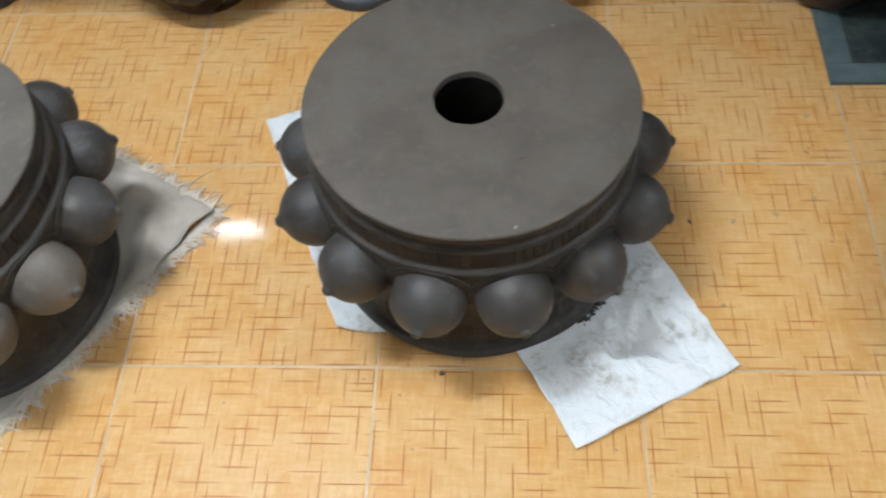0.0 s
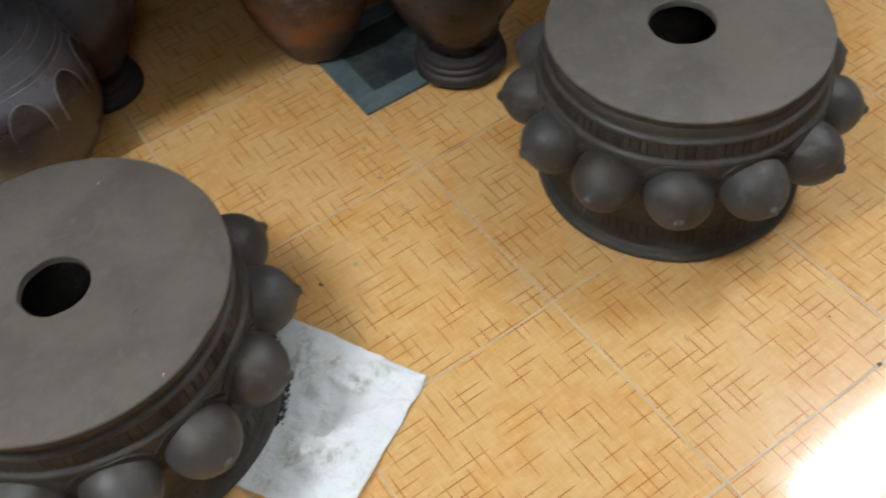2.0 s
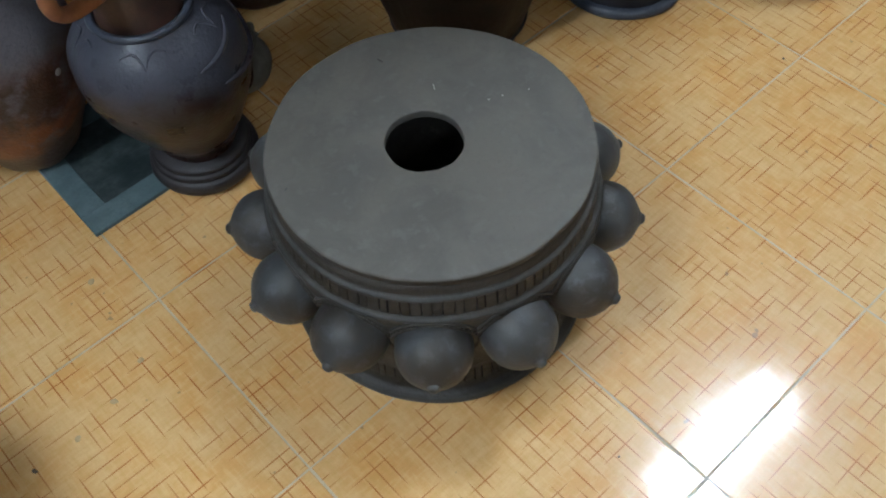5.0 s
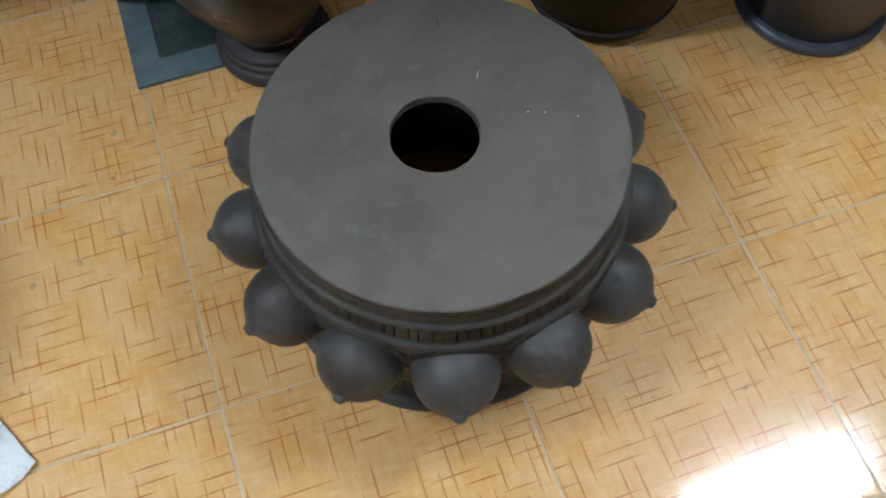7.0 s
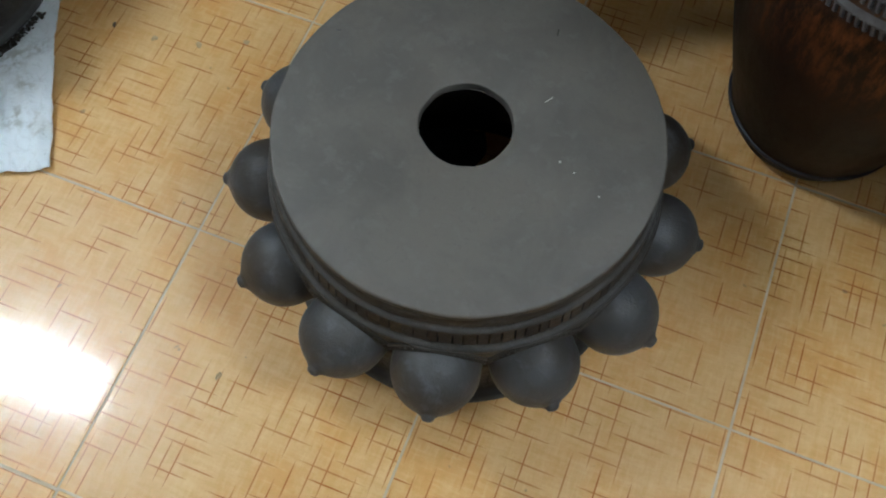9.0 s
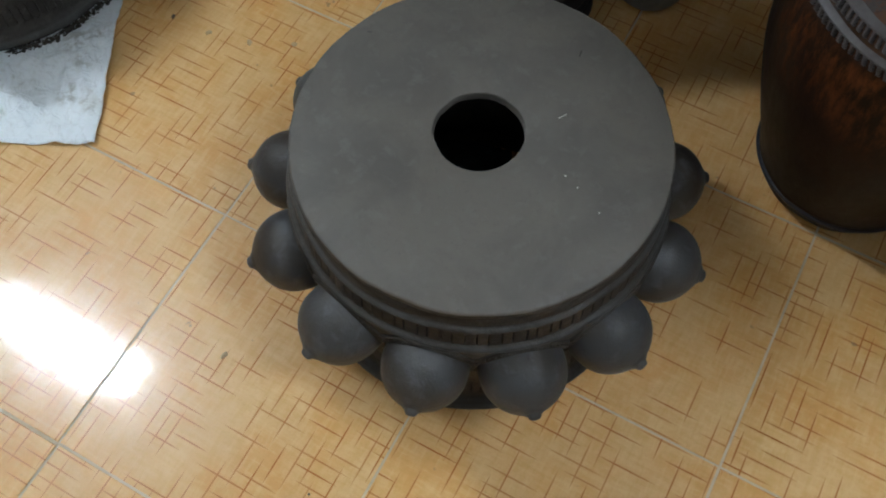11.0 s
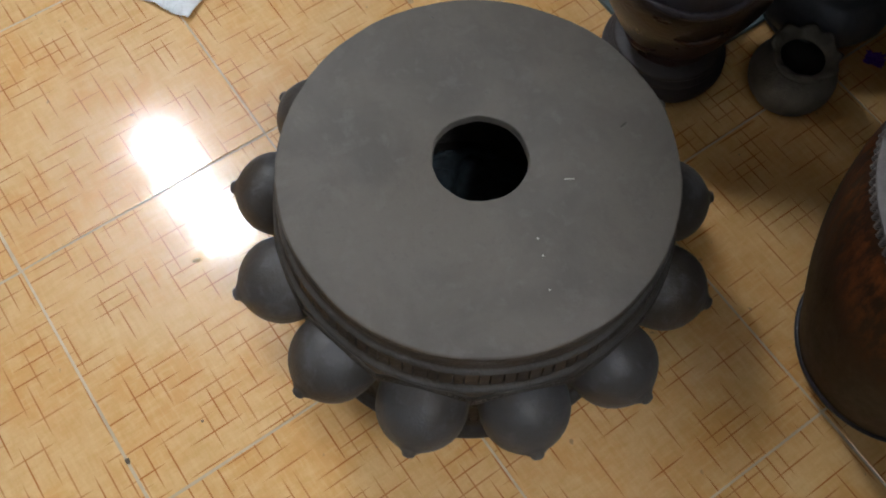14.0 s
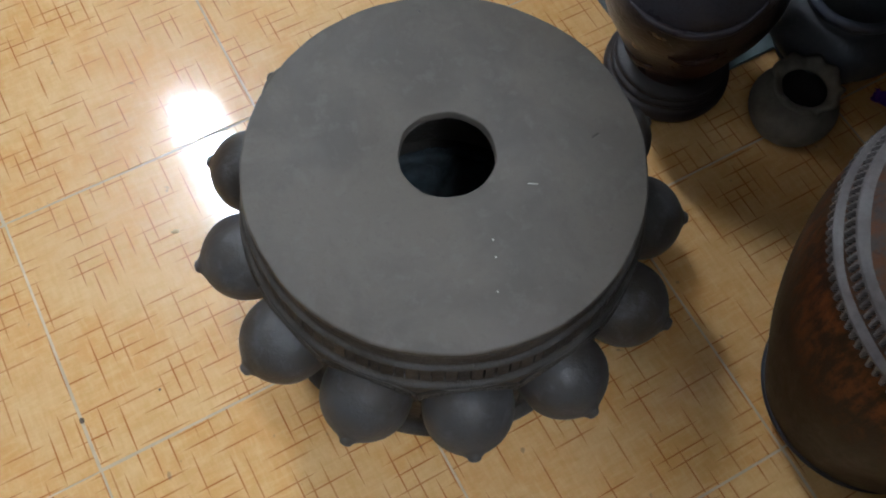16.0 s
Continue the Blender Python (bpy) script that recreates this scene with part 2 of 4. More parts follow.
def make_paper():
    m, nt, bs = material("crumpled_paper")
    vec, obj, rnd = coords(nt)
    a = noise_tex(nt, vec, 11.0, 5.0, 0.65, 0.5)
    b = noise_tex(nt, vec, 60.0, 4.0, 0.7)
    col = mix_rgb(nt, ramp(nt, a, 0.48, 0.75), (0.79, 0.84, 0.87), (0.66, 0.69, 0.68))
    col = mix_rgb(nt, math_node(nt, "MULTIPLY", math_node(nt, "MULTIPLY", ramp(nt, a, 0.48, 0.66), ramp(nt, b, 0.45, 0.65)), 0.45), col, (0.30, 0.29, 0.24))
    # shade of fine creases painted in as thin grey lines
    line = math_node(nt, "ABSOLUTE", math_node(nt, "SUBTRACT", noise_tex(nt, vec, 19.0, 4.0, 0.55, 1.2), 0.5))
    crease = math_node(nt, "SUBTRACT", 1.0, ramp(nt, line, 0.0, 0.022))
    col = mix_rgb(nt, math_node(nt, "MULTIPLY", crease, 0.16), col, (0.34, 0.35, 0.33))
    # grey-brown smears where muddy clay touched the sheet
    smear = noise_tex(nt, vec, 55.0, 4.0, 0.7)
    for sx, sy, size in ((-0.358, 0.120, 0.030), (-0.345, 0.062, 0.034), (-0.458, -0.017, 0.036), (-0.490, 0.010, 0.040), (-0.400, 0.150, 0.045), (-0.372, 0.185, 0.030)):
        off = nt.nodes.new("ShaderNodeVectorMath")
        off.operation = "DISTANCE"
        nt.links.new(obj, off.inputs[0])
        off.inputs[1].default_value = (sx, sy, 0.004)
        near = ramp(nt, off.outputs["Value"], size, size * 0.2)
        col = mix_rgb(nt, math_node(nt, "MULTIPLY", math_node(nt, "MULTIPLY", near, ramp(nt, smear, 0.42, 0.62)), 0.62), col, (0.27, 0.26, 0.21))
    nt.links.new(col, bs.inputs["Base Color"])
    bs.inputs["Roughness"].default_value = 0.75
    ridge = math_node(nt, "ABSOLUTE", math_node(nt, "SUBTRACT", noise_tex(nt, vec, 42.0, 3.0, 0.5, 0.8), 0.5))
    nt.links.new(bump(nt, ridge, 0.7, 0.010), bs.inputs["Normal"])
    return m


def make_canvas():
    m, nt, bs = material("sack_canvas")
    vec, obj, rnd = coords(nt)
    a = noise_tex(nt, vec, 8.0, 5.0, 0.6)
    w1 = nt.nodes.new("ShaderNodeTexWave")
    w1.bands_direction = "X"
    w2 = nt.nodes.new("ShaderNodeTexWave")
    w2.bands_direction = "Y"
    for w in (w1, w2):
        w.inputs["Scale"].default_value = 210.0
        w.inputs["Distortion"].default_value = 1.2
        nt.links.new(vec, w.inputs["Vector"])
    weave = math_node(nt, "MULTIPLY", w1.outputs["Fac"], w2.outputs["Fac"])
    col = mix_rgb(nt, ramp(nt, a, 0.35, 0.7), (0.66, 0.61, 0.54), (0.47, 0.42, 0.36))
    col = mix_rgb(nt, math_node(nt, "MULTIPLY", weave, 0.3), col, (0.74, 0.70, 0.63))
    nt.links.new(col, bs.inputs["Base Color"])
    bs.inputs["Roughness"].default_value = 0.9
    nt.links.new(bump(nt, weave, 0.5, 0.002), bs.inputs["Normal"])
    return m


def make_emitter(name, strength, colour):
    m, nt, bs = material(name)
    bs.inputs["Base Color"].default_value = (0.9, 0.9, 0.9, 1)
    bs.inputs["Emission Color"].default_value = (*colour, 1)
    bs.inputs["Emission Strength"].default_value = strength
    return m


TILE = make_tile_material()
GROUT = make_plain("grout", (0.66, 0.54, 0.36), (0.50, 0.40, 0.25), 0.55, 9.0, 240.0, 0.3)
CLAY = make_worn_clay("dark_fired_clay", (0.048, 0.042, 0.035), (0.027, 0.023, 0.019), (0.082, 0.074, 0.064), 0.55, 1.0)
TAUPE_CLAY = make_worn_clay("taupe_clay", (0.150, 0.132, 0.112), (0.085, 0.072, 0.060), (0.200, 0.182, 0.160), 0.5, 0.34)
BULB_CLAY = make_worn_clay("burnished_clay", (0.056, 0.057, 0.059), (0.044, 0.036, 0.029), (0.098, 0.101, 0.105), 0.47, 0.42)
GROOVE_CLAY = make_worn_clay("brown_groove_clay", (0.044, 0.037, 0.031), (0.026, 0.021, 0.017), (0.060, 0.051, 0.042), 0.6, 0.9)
RIDGE_LIT_RIM_CLAY = make_worn_clay("rubbed_ridge_lit_rim_clay", (0.058, 0.057, 0.054), (0.038, 0.035, 0.031), (0.084, 0.082, 0.078), 0.50, 0.8)
TIP_CLAY = make_plain("worn_clay_tip", (0.080, 0.077, 0.073), (0.052, 0.049, 0.045), 0.55, 60.0)
TOP_CLAY = make_worn_clay("matt_clay", (0.118, 0.105, 0.090), (0.089, 0.081, 0.071), (0.139, 0.128, 0.115), 0.60, 0.16)
SMOKED = make_fired("smoked_jar", (0.150, 0.142, 0.160), (0.052, 0.027, 0.019), (0.215, 0.080, 0.028), 0.42, 0.250, 0.3, 0.75, (0.105, (0.085, 0.052, 0.037)), 0.6)
FOOTED = make_fired("footed_glaze", (0.062, 0.062, 0.079), (0.017, 0.008, 0.006), (0.034, 0.012, 0.007), 0.28, 0.245, 0.25, 0.35, None, 0.32)
TALL = make_scorched()
VIOLET = make_fired("violet_glaze", (0.026, 0.023, 0.030), (0.012, 0.007, 0.006), (0.022, 0.010, 0.007), 0.26, 0.17, 0.28)
ASHEN = make_fired("ash_violet_glaze", (0.165, 0.168, 0.202), (0.034, 0.020, 0.019), (0.052, 0.025, 0.018), 0.28, 0.225, 0.6, 0.12, None, 0.4)
ASH_LINE = make_plain("scraped_ash_line", (0.30, 0.28, 0.29), (0.20, 0.185, 0.19), 0.5, 60.0)
PETAL = make_fired("petal_recess", (0.085, 0.080, 0.100), (0.040, 0.026, 0.027), (0.060, 0.032, 0.026), 0.34, 0.26, 0.5)
INK = make_plain("blue_black_glaze", (0.016, 0.017, 0.023), (0.030, 0.031, 0.042), 0.40, 18.0, 120.0, 0.3, spec=0.3)
SQUAT = make_plain("blue_grey_clay", (0.056, 0.063, 0.075), (0.076, 0.080, 0.087), 0.5, 18.0, 120.0, 0.3, spec=0.3)
INK_RIM = make_plain("worn_blue_rim", (0.075, 0.085, 0.115), (0.045, 0.050, 0.066), 0.40, 24.0, 160.0, 0.3)
NECK = make_plain("red_brown_neck", (0.070, 0.033, 0.023), (0.045, 0.026, 0.021), 0.45, 24.0)
FOOT_GLAZE = make_plain("foot_glaze", (0.021, 0.017, 0.018), (0.036, 0.030, 0.032), 0.55, 18.0, 160.0, 0.3)
FOOT_BLUE = make_plain("blue_grey_foot", (0.040, 0.045, 0.058), (0.060, 0.066, 0.082), 0.45, 18.0, 160.0, 0.3)
ORANGE_CLAY = make_plain("bare_orange_clay", (0.34, 0.135, 0.050), (0.20, 0.080, 0.034), 0.55, 20.0, 160.0, 0.3)
GREY_CLAY = make_plain("grey_biscuit_clay", (0.185, 0.172, 0.143), (0.130, 0.121, 0.100), 0.7, 30.0, 260.0, 0.4)
# black that paints the shade in the pot's mouth and the band notches
PAINTED_SHADE = make_plain("painted_shade", (0.014, 0.012, 0.010), (0.022, 0.019, 0.016), 0.85, 40.0)
SLATE = make_plain("slate_border", (0.085, 0.125, 0.135), (0.130, 0.175, 0.185), 0.5, 24.0, 200.0, 0.35)
SLATE_DARK = make_plain("slate_inset", (0.018, 0.026, 0.028), (0.072, 0.088, 0.086), 0.4, 20.0, 200.0, 0.4)
PAPER = make_paper()
CANVAS = make_canvas()
THREAD = make_plain("canvas_thread", (0.80, 0.76, 0.67), (0.66, 0.60, 0.50), 0.9, 40.0)
PURPLE = make_plain("purple_plastic", (0.10, 0.02, 0.32), (0.18, 0.05, 0.45), 0.25, 30.0, 90.0, 0.4)
RAG = make_plain("teal_rag", (0.040, 0.058, 0.070), (0.018, 0.026, 0.032), 0.85, 30.0)
WHITE_MARK = make_plain("chalk_mark", (0.44, 0.42, 0.39), (0.34, 0.32, 0.30), 0.9, 60.0)
RED_CLAY = make_worn_clay("reddish_matt_clay", (0.100, 0.087, 0.074), (0.076, 0.065, 0.055), (0.120, 0.106, 0.092), 0.66, 0.14)
ROPE = make_plain("band_clay", (0.105, 0.095, 0.094), (0.062, 0.053, 0.052), 0.5, 40.0)
SPECK = make_plain("dark_mud", (0.10, 0.075, 0.05), (0.17, 0.12, 0.07), 0.8, 80.0)
SMUDGE = make_plain("dried_mud", (0.45, 0.33, 0.17), (0.54, 0.38, 0.18), 0.7, 90.0)
MUD = make_plain("wet_black_mud", (0.018, 0.016, 0.013), (0.05, 0.042, 0.03), 0.45, 60.0)
STRAW = make_plain("dry_straw", (0.62, 0.50, 0.28), (0.48, 0.36, 0.18), 0.8, 60.0)
WALL = make_plain("brown_wall_paint", (0.15, 0.13, 0.11), (0.12, 0.105, 0.09), 0.7, 2.0, 120.0, 0.1)
CEILING = make_plain("ceiling_paint", (0.50, 0.50, 0.48), (0.44, 0.44, 0.42), 0.8, 2.0, 120.0, 0.1)
LAMP_BODY = make_plain("lamp_enamel", (0.80, 0.80, 0.80), (0.72, 0.72, 0.72), 0.4, 8.0)
LIT_WEST = make_emitter("lit_diffuser_west", LAMP_WEST, (0.93, 0.98, 1.0))
LIT_EAST = make_emitter("lit_diffuser_east", LAMP_EAST, (0.93, 0.98, 1.0))
FILL_LIT_SW = make_emitter("fill_diffuser_southwest", FILL_SW, (0.93, 0.98, 1.0))
FILL_LIT_SE = make_emitter("fill_diffuser_southeast", FILL_SE, (0.93, 0.98, 1.0))
LIT_SMALL = make_emitter("lit_small_diffuser", LAMP_SMALL, (0.93, 0.98, 1.0))

# ---- geometry helpers ----


def mesh_object(name, verts, faces, mat, parent=None, label="", smooth=True, at=None):
    me = bpy.data.meshes.new(name)
    me.from_pydata([tuple(v) for v in verts], [], faces)
    me.update()
    me.materials.append(mat)
    if smooth:
        me.polygons.foreach_set("use_smooth", [True] * len(me.polygons))
    ob = new(name, me)
    if parent is not None:
        ob.parent = parent
    if at is not None:
        ob.matrix_basis = at
    if label:
        tagged(ob, label)
    return ob


def part(name, bm, mat, parent, label="", smooth=False, at=None):
    me = bpy.data.meshes.new(name)
    bmesh.ops.recalc_face_normals(bm, faces=bm.faces)
    bm.to_mesh(me)
    bm.free()
    me.materials.append(mat)
    if smooth:
        me.polygons.foreach_set("use_smooth", [True] * len(me.polygons))
    ob = new(name, me)
    ob.parent = parent
    if at is not None:
        ob.matrix_basis = at
    if label:
        tagged(ob, label)
    return ob


def thing(name, m, label, category, group="", kind=""):
    ob = new(name)
    ob.empty_display_size = 0.05
    ob.matrix_basis = m
    return tagged(ob, label, category, group, kind)


def lathe(profile, seg=96, wobble=0.0, seed=0.0, shape=None):
    """A surface of revolution; profile runs from the outside bottom over the lip to the inside. Last and first rings are capped if narrow."""
    verts, faces = [], []
    n = len(profile)
    for k, (r, z) in enumerate(profile):
        for i in range(seg):
            a = 2 * math.pi * i / seg
            rr = r
            if wobble:
                rr += wobble * noise.noise((2.2 * math.cos(a) + seed, 2.2 * math.sin(a), z * 7)) * min(1.0, r / 0.05)
            zz = z
            if shape:
                rr, zz = shape(rr, z, a, k)
            verts.append((rr * math.cos(a), rr * math.sin(a), zz))
    for k in range(n - 1):
        for i in range(seg):
            j = (i + 1) % seg
            faces.append((k * seg + i, k * seg + j, (k + 1) * seg + j, (k + 1) * seg + i))
    if profile[0][0] < 0.02:
        faces.append(tuple(reversed(range(seg))))
    if profile[-1][0] < 0.02:
        faces.append(tuple((n - 1) * seg + i for i in range(seg)))
    return verts, faces


def smooth_profile(points, steps=5):
    """Catmull-Rom through profile points."""
    pts = [Vector((*p, 0)) for p in points]
    out = []
    for i in range(len(pts) - 1):
        p0, p1, p2, p3 = pts[max(i - 1, 0)], pts[i], pts[i + 1], pts[min(i + 2, len(pts) - 1)]
        for s in range(steps):
            t = s / steps
            q = 0.5 * ((2 * p1) + (p2 - p0) * t + (2 * p0 - 5 * p1 + 4 * p2 - p3) * t * t + (3 * p1 - p0 - 3 * p2 + p3) * t ** 3)
            out.append((max(q.x, 0.0005), q.y))
    out.append(tuple(points[-1]))
    return out


def tube(path, radius, seg=8, closed=False):
    """A round bar along path; radius is a number or one for each point."""
    pts = [Vector(p) for p in path]
    n = len(pts)
    rad = radius if isinstance(radius, (list, tuple)) else [radius] * n
    verts, faces = [], []
    side = None
    for k, p in enumerate(pts):
        if closed:
            d = (pts[(k + 1) % n] - pts[k - 1]).normalized()
        else:
            d = (pts[min(k + 1, n - 1)] - pts[max(k - 1, 0)]).normalized()
        if side is None:
            side = d.orthogonal().normalized()
        side = (side - d * side.dot(d)).normalized()
        up = d.cross(side)
        for i in range(seg):
            a = 2 * math.pi * i / seg
            verts.append(p + rad[k] * (math.cos(a) * side + math.sin(a) * up))
    for k in range(n if closed else n - 1):
        k2 = (k + 1) % n
        for i in range(seg):
            j = (i + 1) % seg
            faces.append((k * seg + i, k * seg + j, k2 * seg + j, k2 * seg + i))
    if not closed:
        faces.append(tuple(reversed(range(seg))))
        faces.append(tuple((n - 1) * seg + i for i in range(seg)))
    return verts, faces


def join(*pieces):
    verts, faces = [], []
    for v, f in pieces:
        o = len(verts)
        verts.extend(v)
        faces.extend(tuple(i + o for i in q) for q in f)
    return verts, faces


def box_bm(x0, x1, y0, y1, z0, z1, bevel=0.0):
    bm = bmesh.new()
    bmesh.ops.create_cube(bm, size=1.0)
    for v in bm.verts:
        v.co = Vector(((x0 + x1) / 2 + v.co.x * (x1 - x0), (y0 + y1) / 2 + v.co.y * (y1 - y0), (z0 + z1) / 2 + v.co.z * (z1 - z0)))
    if bevel:
        bmesh.ops.bevel(bm, geom=list(bm.edges), offset=bevel, segments=2, affect="EDGES", profile=0.5)
    return bm


# ---- the room ----
PITCH = 0.4
NX0, NX1, NY0, NY1 = -8, 8, -8, 7
X0, X1, Y0, Y1 = NX0 * PITCH, NX1 * PITCH, NY0 * PITCH, NY1 * PITCH
HEIGHT = 2.86
LAMP_Z = 2.60


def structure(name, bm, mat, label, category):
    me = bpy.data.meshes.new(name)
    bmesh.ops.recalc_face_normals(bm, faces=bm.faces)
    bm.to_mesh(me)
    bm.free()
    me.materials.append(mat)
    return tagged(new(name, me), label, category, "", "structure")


floor = structure("floor", box_bm(X0 - 0.1, X1 + 0.1, Y0 - 0.1, Y1 + 0.1, -0.1, -0.0014), GROUT, "glossy yellow-orange ceramic tile floor with pale grey joints", "floor")
structure("ceiling", box_bm(X0 - 0.1, X1 + 0.1, Y0 - 0.1, Y1 + 0.1, HEIGHT, HEIGHT + 0.1), CEILING, "plain grey painted ceiling", "ceiling")
structure("wall_north", box_bm(X0 - 0.1, X1 + 0.1, Y1, Y1 + 0.1, -0.001, HEIGHT), WALL, "plain brown painted wall", "wall")
# unseen panel, added to shade the jars and the floor round them
structure("wall_bulkhead", box_bm(X0 + 0.002, X1 - 0.002, 0.585, 0.705, 0.80, HEIGHT - 0.002), WALL, "unseen plain brown panel added to shade the jars below", "wall")
# two more unseen panels, added to keep the east lamp off the jars
structure("wall_overhang", box_bm(1.15, X1 - 0.002, 0.047, 0.147, 1.50, HEIGHT - 0.002), WALL, "unseen plain brown panel added to block the east lamp", "wall")
structure("wall_return", box_bm(1.15, 1.25, 0.150, 0.582, 1.50, HEIGHT - 0.002), WALL, "unseen plain brown side panel added to block the east lamp", "wall")
structure("wall_south", box_bm(X0 - 0.1, X1 + 0.1, Y0 - 0.1, Y0, -0.001, HEIGHT), WALL, "plain brown painted wall", "wall")
structure("wall_west", box_bm(X0 - 0.1, X0, Y0, Y1, -0.001, HEIGHT), WALL, "plain brown painted wall", "wall")
structure("wall_east", box_bm(X1, X1 + 0.1, Y0, Y1, -0.001, HEIGHT), WALL, "plain brown painted wall", "wall")


# also builds the two added southern fill lamps
def ceiling_light(x0, x1, y0, y1, lit, level=LAMP_Z, top=HEIGHT):
    cx, cy = (x0 + x1) / 2, (y0 + y1) / 2
    hx, hy = (x1 - x0) / 2, (y1 - y0) / 2
    lamp = thing("ceiling_light", pose(cx, cy, level), "white hanging batten light with a lit diffuser", "light", "ceiling lights")
    part("diffuser", box_bm(-hx, hx, -hy, hy, -0.015, 0.015, 0.008), lit, lamp, "glowing white diffuser")
    part("housing", box_bm(-hx * 0.9, hx * 0.9, -0.012, 0.012, 0.016, 0.040, 0.004), LAMP_BODY, lamp)
    for sx in (-0.7, 0.7):
        v, f = tube([(hx * sx, 0, 0.039), (hx * sx, 0, top - level)], 0.004, 8)
        mesh_object("hanger", v, f, LAMP_BODY, lamp)
    return lamp


ceiling_light(-1.88, -1.16, -0.055, 0.115, LIT_WEST)
ceiling_light(1.37, 2.12, -0.18, 0.015, LIT_EAST)
# two unseen fill lamps, added to brighten the floor from the south
ceiling_light(-1.60, -0.75, -2.03, -1.88, FILL_LIT_SW)
ceiling_light(1.10, 1.95, -2.05, -1.90, FILL_LIT_SE)
ceiling_light(-1.40, -1.262, 0.775, 0.787, LIT_SMALL, 0.75)

# ---- pottery drums ----
BULBS, NOTCHES = 13, 104


def drum_body(depth=0.0090):
    """Side wall with a notched band, a ridge, knob panels and a flared foot; open below, hollow inside."""
    rows = [
        (0.196, 0.000), (0.228, 0.000), (0.234, 0.003), (0.237, 0.008), (0.2366, 0.0140), (0.2335, 0.0195), (0.2285, 0.0215), (0.2245, 0.0220),
        (0.2225, 0.025), (0.2205, 0.032), (0.2195, 0.0375), (0.2195, 0.0385), (0.2185, 0.0700), (0.2185, 0.0710), (0.2190, 0.078), (0.2205, 0.084), (0.2195, 0.090),
        (0.2195, 0.105), (0.2225, 0.130), (0.2285, 0.155), (0.2350, 0.180), (0.2385, 0.203), (0.2397, 0.222), (0.2395, 0.234), (0.2385, 0.2405), (0.2390, 0.2425), (0.2402, 0.2445), (0.2402, 0.2468),
        (0.2388, 0.2490), (0.2362, 0.2508), (0.2330, 0.2522), (0.2328, 0.2535), (0.2328, 0.2545), (0.2308, 0.2800), (0.2308, 0.2810), (0.2316, 0.2822), (0.2322, 0.2848), (0.2308, 0.2876), (0.2275, 0.2895), (0.2256, 0.2904), (0.2250, 0.2935), (0.2250, 0.3125),
        (0.19, 0.3125), (0.19, 0.05),
    ]
    cut = {32: 1.0, 33: 1.0, 11: 0.8, 12: 0.8}
    offsets = (0.0, 0.03, 0.135, 0.160, 0.60)
    per = len(offsets)
    seg = NOTCHES * per
    verts, faces, flat = [], [], []
    for k, (r, z) in enumerate(rows):
        for i in range(seg):
            cell, o = divmod(i, per)
            jit = 0.10 * math.sin(cell * 78.233)
            a = 2 * math.pi * (cell + offsets[o] + jit) / NOTCHES
            rr = r + 0.0020 * noise.noise((2.2 * math.cos(a), 2.2 * math.sin(a), z * 7))
            zz = z
            if k in cut and o in (1, 2):
                deep = 0.78 + 0.22 * math.sin(cell * 12.9898)
                rr -= depth * cut[k] * deep
                zz += 0.003 * math.sin(cell * 4.7) * (1 if k in (32, 11) else -1)
            verts.append((rr * math.cos(a), rr * math.sin(a), zz))
    n = len(rows)
    for k in range(n - 1):
        for i in range(seg):
            j = (i + 1) % seg
            faces.append((k * seg + i, k * seg + j, (k + 1) * seg + j, (k + 1) * seg + i))
            flat.append(k in (31, 32, 33, 10, 11, 12))
    return verts, faces, flat


def clay_bands(me):
    """The two ridges are rubbed pale, the notched band and the recess under the plate stay brown."""
    me.materials.append(RIDGE_LIT_RIM_CLAY)
    me.materials.append(GROOVE_CLAY)
    seg = NOTCHES * 5
    # rows 3 and 4 paint a lit line along the foot rim
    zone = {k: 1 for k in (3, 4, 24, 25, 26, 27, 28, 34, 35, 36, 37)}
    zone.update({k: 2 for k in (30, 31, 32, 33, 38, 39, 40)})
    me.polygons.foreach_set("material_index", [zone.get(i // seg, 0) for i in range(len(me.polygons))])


def drum_top(hole=0.0006, shift=0.0096, north=0.0042, wide=1.0):
    rows = [(0.0545, 0.3150), (0.207, 0.313), (0.2220, 0.3128), (0.2256, 0.3136), (0.2266, 0.3165), (0.2266, 0.3236), (0.2258, 0.3258), (0.2236, 0.3268), (0.15, 0.3272), (0.0564, 0.32705), (0.0555, 0.3267), (0.0549, 0.3256), (0.0547, 0.3225), (0.0546, 0.3195), (0.0545, 0.3150)]

    def shape(r, z, a, k):
        if k < 9:
            return r + (0.0022 * noise.noise((3.1 * math.cos(a) + 5, 3.1 * math.sin(a), 0)) + 0.0007 * noise.noise((14 * math.cos(a), 14 * math.sin(a), 3))) * (k > 0), z
        return r + 0.0016 * noise.noise((2.5 * math.cos(a), 2.5 * math.sin(a), 9)), z

    v, f = lathe(rows, 192, 0.0, 0.0, shape)
    # the hole sits a little off the middle
    out = []
    for x, y, z in v:
        k = max(0.0, 1 - math.hypot(x, y) / 0.2)
        r = math.hypot(x, y)
        g = 1 - hole * max(0.0, 1 - (r - 0.05) / 0.1) / max(r, 0.04)
        grow = 1 + (wide - 1) * min(1.0, max(0.0, (r - 0.06) / 0.1))
        out.append((x * g * grow - shift * k, y * g * grow + north * k, z))
    return out, f


